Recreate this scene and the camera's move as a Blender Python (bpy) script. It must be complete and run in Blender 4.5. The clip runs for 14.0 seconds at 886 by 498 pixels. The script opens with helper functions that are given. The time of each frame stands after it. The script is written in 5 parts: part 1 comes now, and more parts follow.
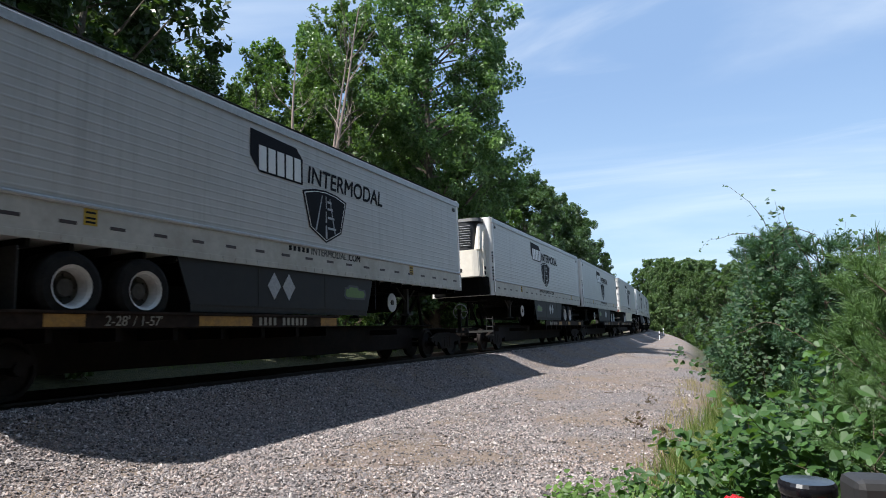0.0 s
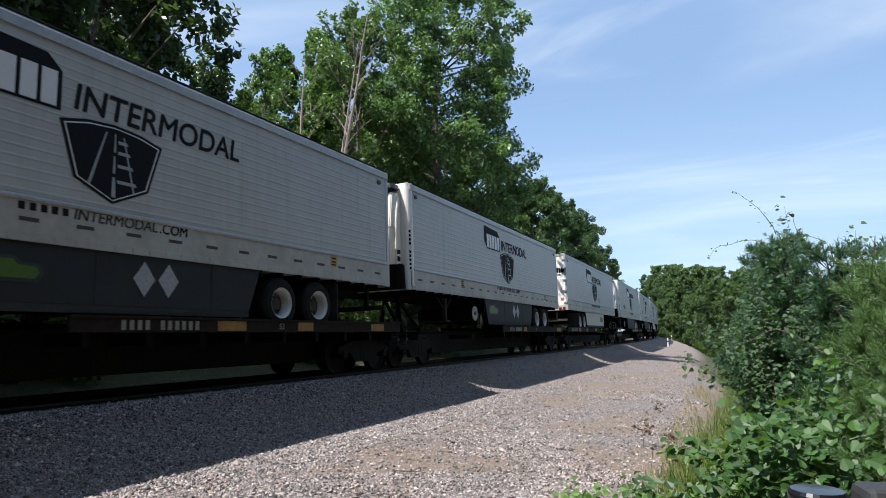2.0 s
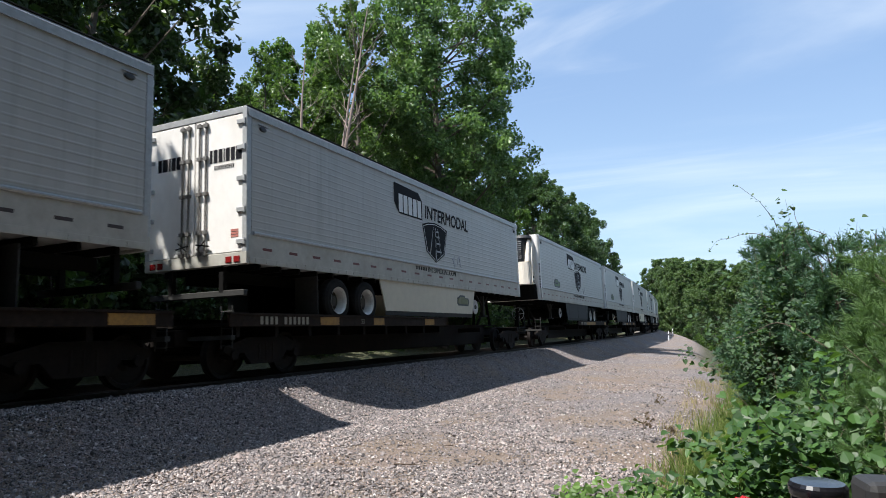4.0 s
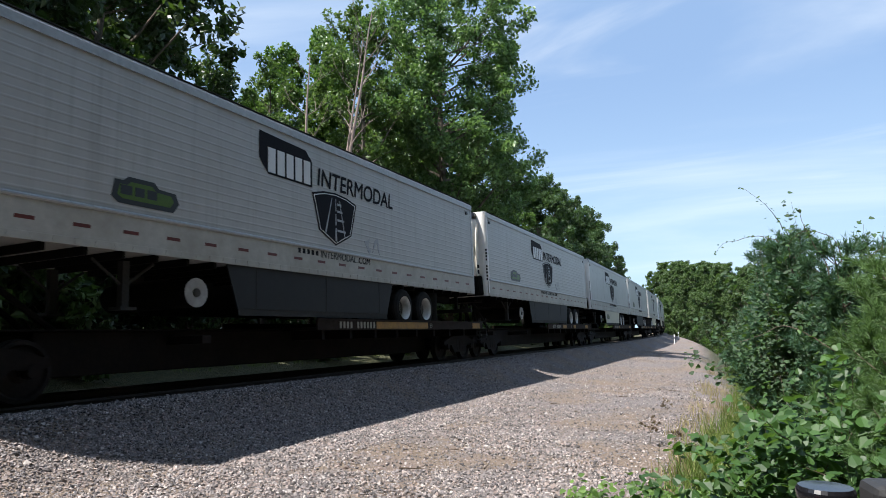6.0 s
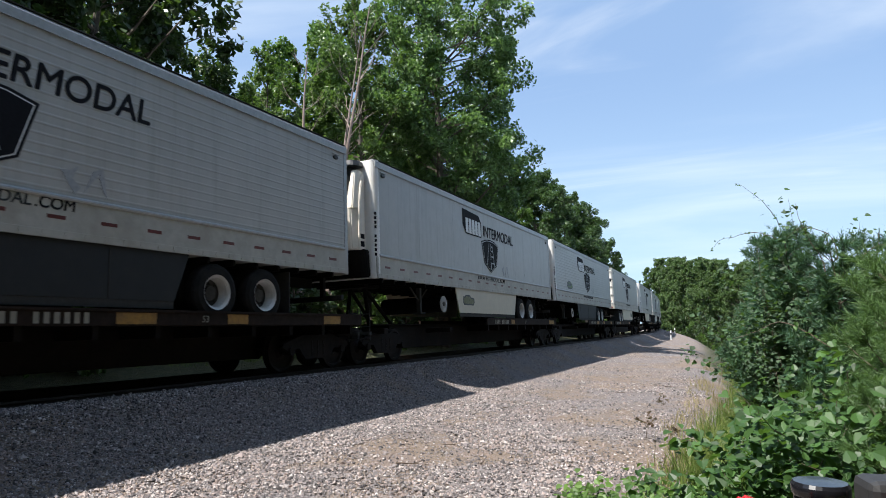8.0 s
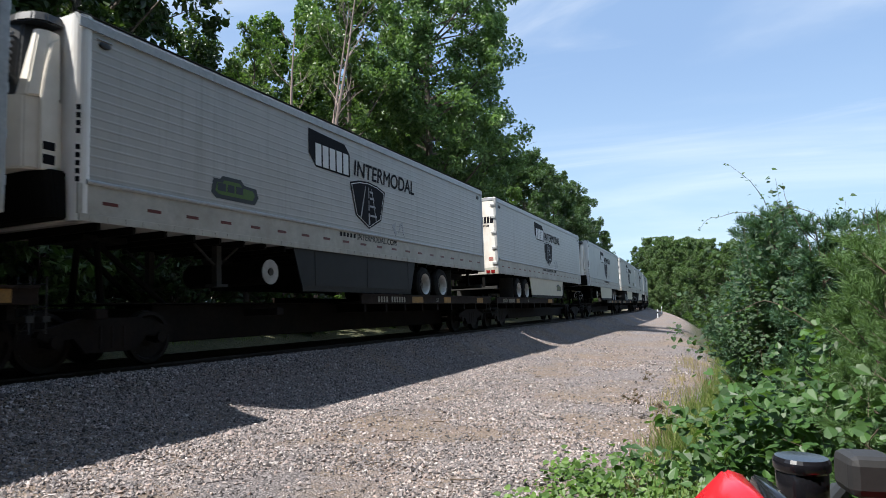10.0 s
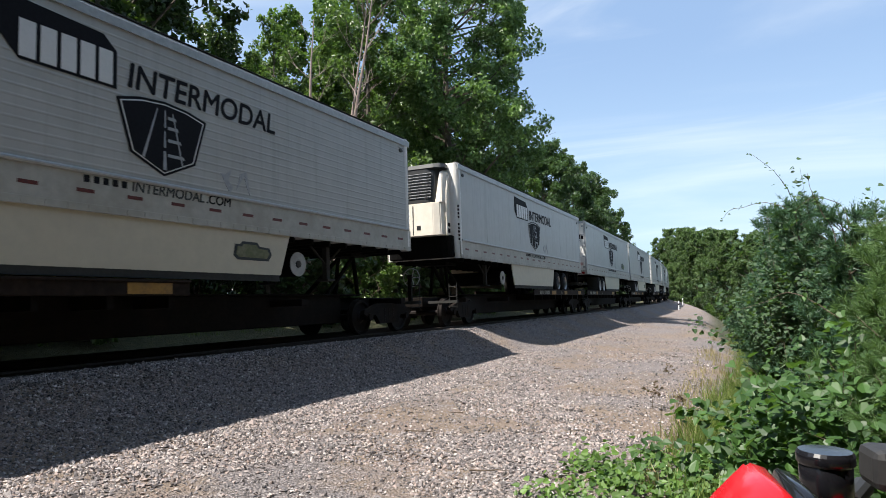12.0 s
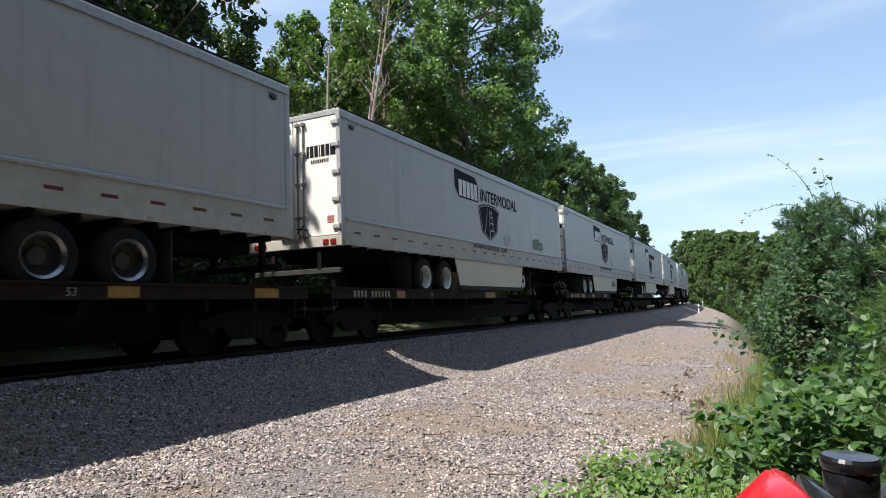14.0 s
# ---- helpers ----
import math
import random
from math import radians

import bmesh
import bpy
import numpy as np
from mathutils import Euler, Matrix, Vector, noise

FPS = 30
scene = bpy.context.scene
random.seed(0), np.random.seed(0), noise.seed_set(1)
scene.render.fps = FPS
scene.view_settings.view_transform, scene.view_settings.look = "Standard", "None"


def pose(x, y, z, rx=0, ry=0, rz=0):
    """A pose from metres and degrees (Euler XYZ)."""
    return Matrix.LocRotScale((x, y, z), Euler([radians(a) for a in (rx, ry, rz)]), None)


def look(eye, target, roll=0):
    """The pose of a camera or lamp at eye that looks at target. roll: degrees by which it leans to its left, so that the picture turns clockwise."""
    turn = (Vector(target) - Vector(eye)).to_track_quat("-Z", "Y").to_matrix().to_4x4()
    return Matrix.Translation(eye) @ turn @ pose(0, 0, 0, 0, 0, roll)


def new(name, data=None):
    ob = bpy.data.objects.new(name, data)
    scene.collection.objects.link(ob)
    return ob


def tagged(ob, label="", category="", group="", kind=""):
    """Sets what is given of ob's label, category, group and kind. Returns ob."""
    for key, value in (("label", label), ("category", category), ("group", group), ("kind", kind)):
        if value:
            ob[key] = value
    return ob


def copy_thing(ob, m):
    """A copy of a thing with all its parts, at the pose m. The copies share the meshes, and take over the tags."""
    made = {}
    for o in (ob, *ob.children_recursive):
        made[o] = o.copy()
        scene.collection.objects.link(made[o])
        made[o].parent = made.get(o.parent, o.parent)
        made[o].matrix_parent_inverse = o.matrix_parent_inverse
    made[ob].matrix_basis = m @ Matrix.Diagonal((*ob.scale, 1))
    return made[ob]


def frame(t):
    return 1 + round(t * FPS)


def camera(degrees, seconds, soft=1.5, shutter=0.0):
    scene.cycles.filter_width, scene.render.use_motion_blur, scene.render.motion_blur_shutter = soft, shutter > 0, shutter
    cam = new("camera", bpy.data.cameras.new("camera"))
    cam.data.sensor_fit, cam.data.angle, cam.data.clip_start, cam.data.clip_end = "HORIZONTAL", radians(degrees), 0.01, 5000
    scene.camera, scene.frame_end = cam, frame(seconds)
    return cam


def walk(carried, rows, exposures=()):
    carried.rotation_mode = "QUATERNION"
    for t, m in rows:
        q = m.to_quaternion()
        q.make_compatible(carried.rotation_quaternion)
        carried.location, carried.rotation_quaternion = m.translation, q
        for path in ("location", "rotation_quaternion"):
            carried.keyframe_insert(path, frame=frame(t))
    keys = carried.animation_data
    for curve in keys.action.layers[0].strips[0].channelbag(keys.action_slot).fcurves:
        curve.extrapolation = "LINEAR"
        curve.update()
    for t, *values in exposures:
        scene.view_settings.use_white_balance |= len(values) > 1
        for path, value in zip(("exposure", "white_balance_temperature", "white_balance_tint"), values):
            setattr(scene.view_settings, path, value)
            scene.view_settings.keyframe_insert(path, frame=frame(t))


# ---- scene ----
# ---- camera ----
EYE = (0.0, 0.0, 0.97)
YAW0 = 24.9
cam = camera(68.7, 14.0, soft=0.6, shutter=0.08)
TURNS = [
    (0.0, 0.1, 6.8, 0.4), (0.5, 0.35, 6.98, 0.06), (1.0, 0.47, 7.4, 0.03), (1.5, 0.57, 7.66, 0.26), (2.0, 0.74, 7.31, 0.13),
    (2.5, 0.71, 6.86, 0.16), (3.0, 0.6, 6.58, 0.27), (5.5, 1.3, 7.13, 0.21), (6.0, 1.26, 7.09, 0.33),
    (6.5, 1.22, 7.14, 0.09), (7.0, 1.08, 7.12, -0.0), (7.5, 1.29, 7.07, 0.11), (8.0, 1.0, 6.7, 0.21),
    (8.2, 0.43, 6.23, -0.1), (10.3, 0.03, 4.81, 0.19), (10.5, 0.32, 4.97, 0.06), (11.0, 0.81, 4.91, 0.03),
    (11.5, 0.98, 4.38, -0.07), (12.0, 1.7, 4.09, 0.15), (12.5, 2.09, 4.08, 0.78), (13.0, 2.66, 4.29, 0.76),
    (13.5, 2.96, 4.3, 0.49), (14.0, 3.23, 4.39, 0.25)]
walk(cam, [(t, pose(*EYE, 90 + p, r, YAW0 + y)) for t, y, p, r in TURNS],
     [(0.0, 0.93, 6210, 10), (7.0, 1.02, 6350, 10), (11.3, 0.98, 6330, 10), (12.0, 1.06, 6550, 10), (14.0, 1.09, 6590, 10)])

# ---- world, sun, exposure ----
SUN_FROM = Vector((-0.38, -0.45, 1.0)).normalized()
sun = new("sun", bpy.data.lights.new("sun", "SUN"))
sun.data.energy, sun.data.angle, sun.data.color = 5.0, radians(0.53), (1.0, 0.95, 0.88)
sun.matrix_world = look(SUN_FROM * 100, (0, 0, 0))
world = bpy.data.worlds.new("sky")
scene.world = world
world.use_nodes = True
wn, wl = world.node_tree.nodes, world.node_tree.links
wn.clear()
sky = wn.new("ShaderNodeTexSky")
sky.sky_type, sky.sun_disc = "NISHITA", False
sky.sun_elevation = math.asin(SUN_FROM.z)
sky.sun_rotation = math.atan2(SUN_FROM.x, SUN_FROM.y)
sky.altitude, sky.air_density, sky.dust_density, sky.ozone_density = 200, 1.0, 0.8, 1.6


def wisps(scale, stretch, turn, low, high, strength):
    """Thin high cloud: stretched noise over the direction, flattened onto a layer."""
    tc = wn.new("ShaderNodeTexCoord")
    sep = wn.new("ShaderNodeSeparateXYZ")
    wl.new(tc.outputs["Generated"], sep.inputs[0])
    zz = wn.new("ShaderNodeMath")
    zz.operation = "ADD"
    wl.new(sep.outputs[2], zz.inputs[0])
    zz.inputs[1].default_value = 0.12
    dv = wn.new("ShaderNodeVectorMath")
    dv.operation = "DIVIDE"
    cb = wn.new("ShaderNodeCombineXYZ")
    for k in range(3):
        wl.new(zz.outputs[0], cb.inputs[k])
    wl.new(tc.outputs["Generated"], dv.inputs[0])
    wl.new(cb.outputs[0], dv.inputs[1])
    mp = wn.new("ShaderNodeMapping")
    mp.inputs["Rotation"].default_value[2] = radians(turn)
    mp.inputs["Scale"].default_value = (stretch, 1, 0)
    wl.new(dv.outputs[0], mp.inputs[0])
    nz = wn.new("ShaderNodeTexNoise")
    nz.inputs["Scale"].default_value, nz.inputs["Detail"].default_value, nz.inputs["Roughness"].default_value = scale, 7, 0.55
    nz.inputs["Distortion"].default_value = 0.6
    wl.new(mp.outputs[0], nz.inputs[0])
    mr = wn.new("ShaderNodeMapRange")
    mr.interpolation_type = "SMOOTHSTEP"
    mr.inputs[1].default_value, mr.inputs[2].default_value, mr.inputs[4].default_value = low, high, strength
    wl.new(nz.outputs[0], mr.inputs[0])
    return mr.outputs[0]


def over(fac, below, colour):
    mx = wn.new("ShaderNodeMix")
    mx.data_type = "RGBA"
    wl.new(fac, mx.inputs[0])
    wl.new(below, mx.inputs[6])
    mx.inputs[7].default_value = (*colour, 1)
    return mx.outputs[2]


veil = over(wisps(0.35, 0.6, 20, -0.5, 0.4, 0.62), sky.outputs[0], (3.2, 4.75, 7.3))
veil = over(wisps(0.8, 0.45, -50, 0.42, 0.78, 0.8), veil, (6.8, 7.4, 8.0))
veil = over(wisps(2.4, 0.30, 20, 0.53, 0.82, 0.55), veil, (7.2, 7.6, 8.0))
# paler towards the horizon
low = wn.new("ShaderNodeMapRange")
low.interpolation_type = "SMOOTHSTEP"
low.inputs[1].default_value, low.inputs[2].default_value, low.inputs[3].default_value, low.inputs[4].default_value = 0.0, 0.38, 0.7, 0.0
wtc, wsep = wn.new("ShaderNodeTexCoord"), wn.new("ShaderNodeSeparateXYZ")
wl.new(wtc.outputs["Generated"], wsep.inputs[0])
wl.new(wsep.outputs[2], low.inputs[0])
veil = over(low.outputs[0], veil, (4.9, 6.7, 8.1))
back = wn.new("ShaderNodeBackground")
back.inputs["Strength"].default_value = 0.072
wout = wn.new("ShaderNodeOutputWorld")
wl.new(veil, back.inputs[0])
wl.new(back.outputs[0], wout.inputs[0])

# ---- materials ----
def ramp(nt, fac, stops):
    r = nt.nodes.new("ShaderNodeValToRGB")
    while len(r.color_ramp.elements) < len(stops):
        r.color_ramp.elements.new(0.5)
    for e, (p, c) in zip(r.color_ramp.elements, stops):
        e.position, e.color = p, (*c, 1)
    nt.links.new(fac, r.inputs[0])
    return r.outputs[0]


def noise_node(nt, scale, detail=4, rough=0.6, stretch=None):
    tc = nt.nodes.new("ShaderNodeTexCoord")
    n = nt.nodes.new("ShaderNodeTexNoise")
    n.inputs["Scale"].default_value, n.inputs["Detail"].default_value, n.inputs["Roughness"].default_value = scale, detail, rough
    src = tc.outputs["Object"]
    if stretch:
        mp = nt.nodes.new("ShaderNodeMapping")
        mp.inputs["Scale"].default_value = stretch
        nt.links.new(src, mp.inputs[0])
        src = mp.outputs[0]
    nt.links.new(src, n.inputs[0])
    return n.outputs[0]


def mixc(nt, fac, a, b, mode="MIX"):
    m = nt.nodes.new("ShaderNodeMix")
    m.data_type, m.blend_type = "RGBA", mode
    for sock, v in ((m.inputs[0], fac), (m.inputs[6], a), (m.inputs[7], b)):
        if isinstance(v, (int, float)):
            sock.default_value = v
        elif isinstance(v, tuple):
            sock.default_value = (*v, 1)
        else:
            nt.links.new(v, sock)
    return m.outputs[2]


def surface(name, colour, rough=0.6, metal=0.0, grain=40.0, amount=0.25, stain=3.0, stain_colour=None, stain_amount=0.3, bump=0.15, depth=0.01, stretch=None):
    """A material with grain and stains at two scales."""
    m = bpy.data.materials.new(name)
    m.use_nodes = True
    nt = m.node_tree
    p = nt.nodes["Principled BSDF"]
    lo = tuple(c * (1 - amount) for c in colour)
    hi = tuple(min(1, c * (1 + amount)) for c in colour)
    g = noise_node(nt, grain, 5, 0.65, stretch)
    col = ramp(nt, g, [(0.3, lo), (0.7, hi)])
    s = noise_node(nt, stain, 4, 0.6, stretch)
    sc = stain_colour or tuple(c * 0.6 for c in colour)
    f = ramp(nt, s, [(0.45, (0, 0, 0)), (0.72, (stain_amount,) * 3)])
    col = mixc(nt, f, col, sc)
    nt.links.new(col, p.inputs["Base Color"])
    p.inputs["Roughness"].default_value, p.inputs["Metallic"].default_value = rough, metal
    if bump:
        b = nt.nodes.new("ShaderNodeBump")
        b.inputs["Strength"].default_value, b.inputs["Distance"].default_value = bump, depth
        nt.links.new(g, b.inputs["Height"])
        nt.links.new(b.outputs[0], p.inputs["Normal"])
    return m


def leafy(name, dark, light, through_light=0.35, rough=0.5):
    m = bpy.data.materials.new(name)
    m.use_nodes = True
    nt = m.node_tree
    p = nt.nodes["Principled BSDF"]
    geo = nt.nodes.new("ShaderNodeNewGeometry")
    col = ramp(nt, geo.outputs["Random Per Island"], [(0.0, dark), (0.75, light), (1.0, tuple(min(1, c * 1.3) for c in light))])
    n = noise_node(nt, 0.5, 3)
    col = mixc(nt, ramp(nt, n, [(0.35, (0, 0, 0)), (0.7, (0.5, 0.5, 0.5))]), col, dark)
    nt.links.new(col, p.inputs["Base Color"])
    p.inputs["Roughness"].default_value = rough
    tr = nt.nodes.new("ShaderNodeBsdfTranslucent")
    nt.links.new(mixc(nt, 0.5, col, (0.16, 0.30, 0.03)), tr.inputs[0])
    mx = nt.nodes.new("ShaderNodeMixShader")
    mx.inputs[0].default_value = through_light
    nt.links.new(p.outputs[0], mx.inputs[1])
    nt.links.new(tr.outputs[0], mx.inputs[2])
    nt.links.new(mx.outputs[0], nt.nodes["Material Output"].inputs[0])
    return m


def ground_material():
    """Grey ballast that turns to tan sand and pinkish gravel in patches."""
    m = bpy.data.materials.new("gravel_and_sand")
    m.use_nodes = True
    nt = m.node_tree
    p = nt.nodes["Principled BSDF"]
    fine = noise_node(nt, 28, 6, 0.75)
    tc = nt.nodes.new("ShaderNodeTexCoord")
    cells = nt.nodes.new("ShaderNodeTexVoronoi")
    cells.inputs["Scale"].default_value = 42
    nt.links.new(tc.outputs["Object"], cells.inputs[0])
    bw = nt.nodes.new("ShaderNodeRGBToBW")
    nt.links.new(cells.outputs["Color"], bw.inputs[0])
    pebble = ramp(nt, bw.outputs[0], [(0.15, (0.106, 0.092, 0.091)), (0.5, (0.232, 0.206, 0.202)), (0.85, (0.370, 0.333, 0.324))])
    # darkens between the pebbles, in place of their small shadows
    gap_shade = ramp(nt, cells.outputs["Distance"], [(0.35, (0, 0, 0)), (0.75, (0.75, 0.75, 0.75))])
    grey = mixc(nt, gap_shade, pebble, (0.100, 0.087, 0.082))
    grain = ramp(nt, fine, [(0.3, (0.140, 0.094, 0.058)), (0.7, (0.320, 0.228, 0.140))])
    sand = mixc(nt, 0.35, grain, grey)
    big = noise_node(nt, 0.42, 5, 0.7)
    col = mixc(nt, ramp(nt, big, [(0.44, (0, 0, 0)), (0.57, (0.9, 0.9, 0.9))]), grey, sand)
    pink = noise_node(nt, 0.9, 4, 0.6)
    col = mixc(nt, ramp(nt, pink, [(0.5, (0, 0, 0)), (0.75, (0.5, 0.5, 0.5))]), col, (0.222, 0.174, 0.165))
    # dark soil, which left of the track also paints in the trees' shade
    att = nt.nodes.new("ShaderNodeAttribute")
    att.attribute_name = "soil_shade"
    green = ramp(nt, noise_node(nt, 6, 5, 0.7), [(0.3, (0.03, 0.035, 0.015)), (0.7, (0.10, 0.10, 0.045))])
    col = mixc(nt, att.outputs["Fac"], col, green)
    nt.links.new(col, p.inputs["Base Color"])
    p.inputs["Roughness"].default_value = 0.95
    b = nt.nodes.new("ShaderNodeBump")
    b.inputs["Strength"].default_value, b.inputs["Distance"].default_value = 0.9, 0.04
    hgt = nt.nodes.new("ShaderNodeMath")
    hgt.operation = "SUBTRACT"
    nt.links.new(fine, hgt.inputs[0])
    nt.links.new(cells.outputs["Distance"], hgt.inputs[1])
    nt.links.new(hgt.outputs[0], b.inputs["Height"])
    nt.links.new(b.outputs[0], p.inputs["Normal"])
    return m


def stone_material():
    m = bpy.data.materials.new("crushed_stone")
    m.use_nodes = True
    nt = m.node_tree
    p = nt.nodes["Principled BSDF"]
    geo = nt.nodes.new("ShaderNodeNewGeometry")
    col = ramp(nt, geo.outputs["Random Per Island"], [(0.0, (0.044, 0.040, 0.040)), (0.3, (0.160, 0.142, 0.140)), (0.6, (0.272, 0.244, 0.238)), (0.8, (0.336, 0.260, 0.228)), (1.0, (0.528, 0.488, 0.464))])
    g = noise_node(nt, 60, 4, 0.7)
    col = mixc(nt, ramp(nt, g, [(0.4, (0, 0, 0)), (0.8, (0.5, 0.5, 0.5))]), col, (0.085, 0.079, 0.079))
    nt.links.new(col, p.inputs["Base Color"])
    p.inputs["Roughness"].default_value = 0.85
    return m


M_GROUND = ground_material()
M_STONE = stone_material()
def trailer_paint():
    """White enamel with faint grime, vertical run-off streaks and thin dark scuffs; its base is greyed for shade."""
    m = surface("shaded_white_trailer_paint", (0.42, 0.42, 0.40), 0.42, 0, 3, 0.06, 0.7, (0.38, 0.36, 0.32), 0.35, 0.05, 0.003)
    nt = m.node_tree
    p = nt.nodes["Principled BSDF"]
    col = p.inputs["Base Color"].links[0].from_socket
    runs = noise_node(nt, 5.0, 6, 0.7, (1, 1, 0.06))
    col = mixc(nt, ramp(nt, runs, [(0.52, (0, 0, 0)), (0.78, (0.5, 0.5, 0.5))]), col, (0.24, 0.23, 0.20))
    scuffs = noise_node(nt, 1.6, 8, 0.85, (1, 0.5, 2.2))
    col = mixc(nt, ramp(nt, scuffs, [(0.60, (0, 0, 0)), (0.74, (0.45, 0.45, 0.45))]), col, (0.20, 0.19, 0.17))
    nt.links.new(col, p.inputs["Base Color"])
    return m


M_WHITE = trailer_paint()
M_ALU = surface("aluminium_rail", (0.40, 0.41, 0.41), 0.45, 0.3, 12, 0.15, 2, None, 0.3, 0.1, 0.003)
# near black: deep shade below the trailers is put into the colour
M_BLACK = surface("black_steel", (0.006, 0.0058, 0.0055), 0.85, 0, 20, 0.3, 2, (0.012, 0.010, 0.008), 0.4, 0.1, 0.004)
M_DECAL = surface("black_decal", (0.010, 0.010, 0.013), 0.7, 0, 20, 0.2, 3, None, 0.1, 0)
M_GREYDECAL = surface("grey_decal", (0.32, 0.33, 0.34), 0.5, 0, 20, 0.2, 3, None, 0.1, 0)
M_RUST = surface("rusty_rail_steel", (0.032, 0.022, 0.017), 0.75, 0.2, 30, 0.35, 4, None, 0.4, 0.3, 0.004)
M_YELLOW = surface("faded_yellow_paint", (0.30, 0.155, 0.022), 0.6, 0, 20, 0.25, 3, (0.06, 0.04, 0.03), 0.5, 0.1, 0.004)
M_TYRE = surface("tyre_rubber", (0.012, 0.012, 0.012), 0.85, 0, 40, 0.3, 6, (0.03, 0.028, 0.025), 0.4, 0.2, 0.004)
M_BARK = surface("bark", (0.12, 0.10, 0.08), 0.9, 0, 12, 0.4, 2, None, 0.4, 0.6, 0.03)
M_TIE = surface("tie_wood", (0.07, 0.055, 0.045), 0.9, 0, 20, 0.3, 3, None, 0.4, 0.4, 0.01)
# leaf green darkened to paint in the shade of the wood
M_LEAF_OAK = leafy("shaded_broadleaf_leaves", (0.013, 0.030, 0.011), (0.046, 0.084, 0.027), 0.25, 0.42)
M_LEAF_BRIGHT = leafy("bright_leaves", (0.042, 0.092, 0.017), (0.118, 0.210, 0.042), 0.4, 0.52)
M_GRASS = leafy("grass_blades", (0.059, 0.109, 0.017), (0.202, 0.252, 0.067))
M_DEADWOOD = surface("pale_dead_wood", (0.27, 0.21, 0.18), 0.85, 0, 8, 0.3, 2, (0.16, 0.13, 0.11), 0.5, 0.4, 0.02, (1, 1, 0.3))
M_LEAF_MAPLE = leafy("maple_leaves", (0.045, 0.095, 0.033), (0.18, 0.29, 0.105), 0.4, 0.4)
M_LEAF_OLIVE = leafy("olive_leaves", (0.04, 0.08, 0.022), (0.125, 0.19, 0.055), 0.38, 0.4)
M_LEAF_FAR = leafy("far_leaves", (0.042, 0.076, 0.029), (0.118, 0.181, 0.063), 0.38)
M_LEAF_ROUND = leafy("dense_dark_green_leaves", (0.02, 0.046, 0.018), (0.075, 0.135, 0.048), 0.28, 0.45)
M_LEAF_VINE = leafy("vine_leaves", (0.018, 0.051, 0.011), (0.063, 0.136, 0.032), 0.38, 0.5)
M_LEAF_DARKVINE = leafy("dark_vine_leaves", (0.015, 0.038, 0.015), (0.046, 0.097, 0.035), 0.3, 0.65)
M_NEEDLE_DARK = leafy("pine_needles_in_mass", (0.020, 0.055, 0.034), (0.065, 0.145, 0.082), 0.3)
M_NEEDLE = leafy("young_pine_needles", (0.038, 0.080, 0.027), (0.109, 0.193, 0.059), 0.3)
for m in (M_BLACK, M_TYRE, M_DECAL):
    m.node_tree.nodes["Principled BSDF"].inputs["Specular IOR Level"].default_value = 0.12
M_TWIG = surface("twig_bark", (0.10, 0.075, 0.055), 0.9, 0, 20, 0.3, 4, None, 0.3, 0.2, 0.004)

# ---- building helpers ----
def part(name, bm, material, parent=None, label=""):
    me = bpy.data.meshes.new(name)
    bm.to_mesh(me)
    bm.free()
    me.materials.append(material)
    ob = new(name, me)
    if parent:
        ob.parent = parent
    if label:
        ob["label"] = label
    return ob


def mesh_part(name, verts, faces, material, parent=None, label=""):
    me = bpy.data.meshes.new(name)
    me.from_pydata(verts, [], faces)
    me.materials.append(material)
    ob = new(name, me)
    if parent:
        ob.parent = parent
    if label:
        ob["label"] = label
    return ob


def box(bm, x0, x1, y0, y1, z0, z1, bevel=0.0):
    r = bmesh.ops.create_cube(bm, size=1.0, matrix=Matrix.Translation(((x0 + x1) / 2, (y0 + y1) / 2, (z0 + z1) / 2)) @ Matrix.Diagonal((x1 - x0, y1 - y0, z1 - z0, 1)))
    if bevel:
        es = list({e for v in r["verts"] for e in v.link_edges})
        bmesh.ops.bevel(bm, geom=es, offset=bevel, segments=2, affect="EDGES", profile=0.5)


def tube(bm, a, b, r0, r1=None, seg=12, caps=True):
    a, b = Vector(a), Vector(b)
    m = Matrix.Translation((a + b) / 2) @ (b - a).to_track_quat("Z", "Y").to_matrix().to_4x4()
    return bmesh.ops.create_cone(bm, cap_ends=caps, segments=seg, radius1=r0, radius2=r0 if r1 is None else r1, depth=(b - a).length, matrix=m)["verts"]


def lathe(bm, profile, centre, axis="x", seg=24, caps=True):
    """Turns a profile of (along, radius) round an axis through centre."""
    rings = []
    for u, r in profile:
        ring = []
        for i in range(seg):
            a = 2 * math.pi * i / seg
            c, s_ = r * math.cos(a), r * math.sin(a)
            p = {"x": (u, c, s_), "y": (c, u, s_), "z": (c, s_, u)}[axis]
            ring.append(bm.verts.new(Vector(p) + Vector(centre)))
        rings.append(ring)
    for p, q in zip(rings, rings[1:]):
        for i in range(seg):
            bm.faces.new((p[i], p[(i + 1) % seg], q[(i + 1) % seg], q[i]))
    for ring in (rings[0], rings[-1]) if caps else ():
        bm.faces.new(ring)
    bmesh.ops.recalc_face_normals(bm, faces=bm.faces[:])


def thing(name, label, category, group="", kind=""):
    return tagged(new(name), label, category, group, kind)


# ---- the line of the track ----
RADIUS = 991.0
TRACK_X = -9.57
CANT = 2.0


def on_track(s, d=0.0):
    """Place d metres to the right of the track's middle, s metres along it, and the track's turn in radians."""
    a = s / RADIUS
    return Vector((TRACK_X - RADIUS * (1 - math.cos(a)) + d * math.cos(a), RADIUS * math.sin(a) + d * math.sin(a), 0)), a


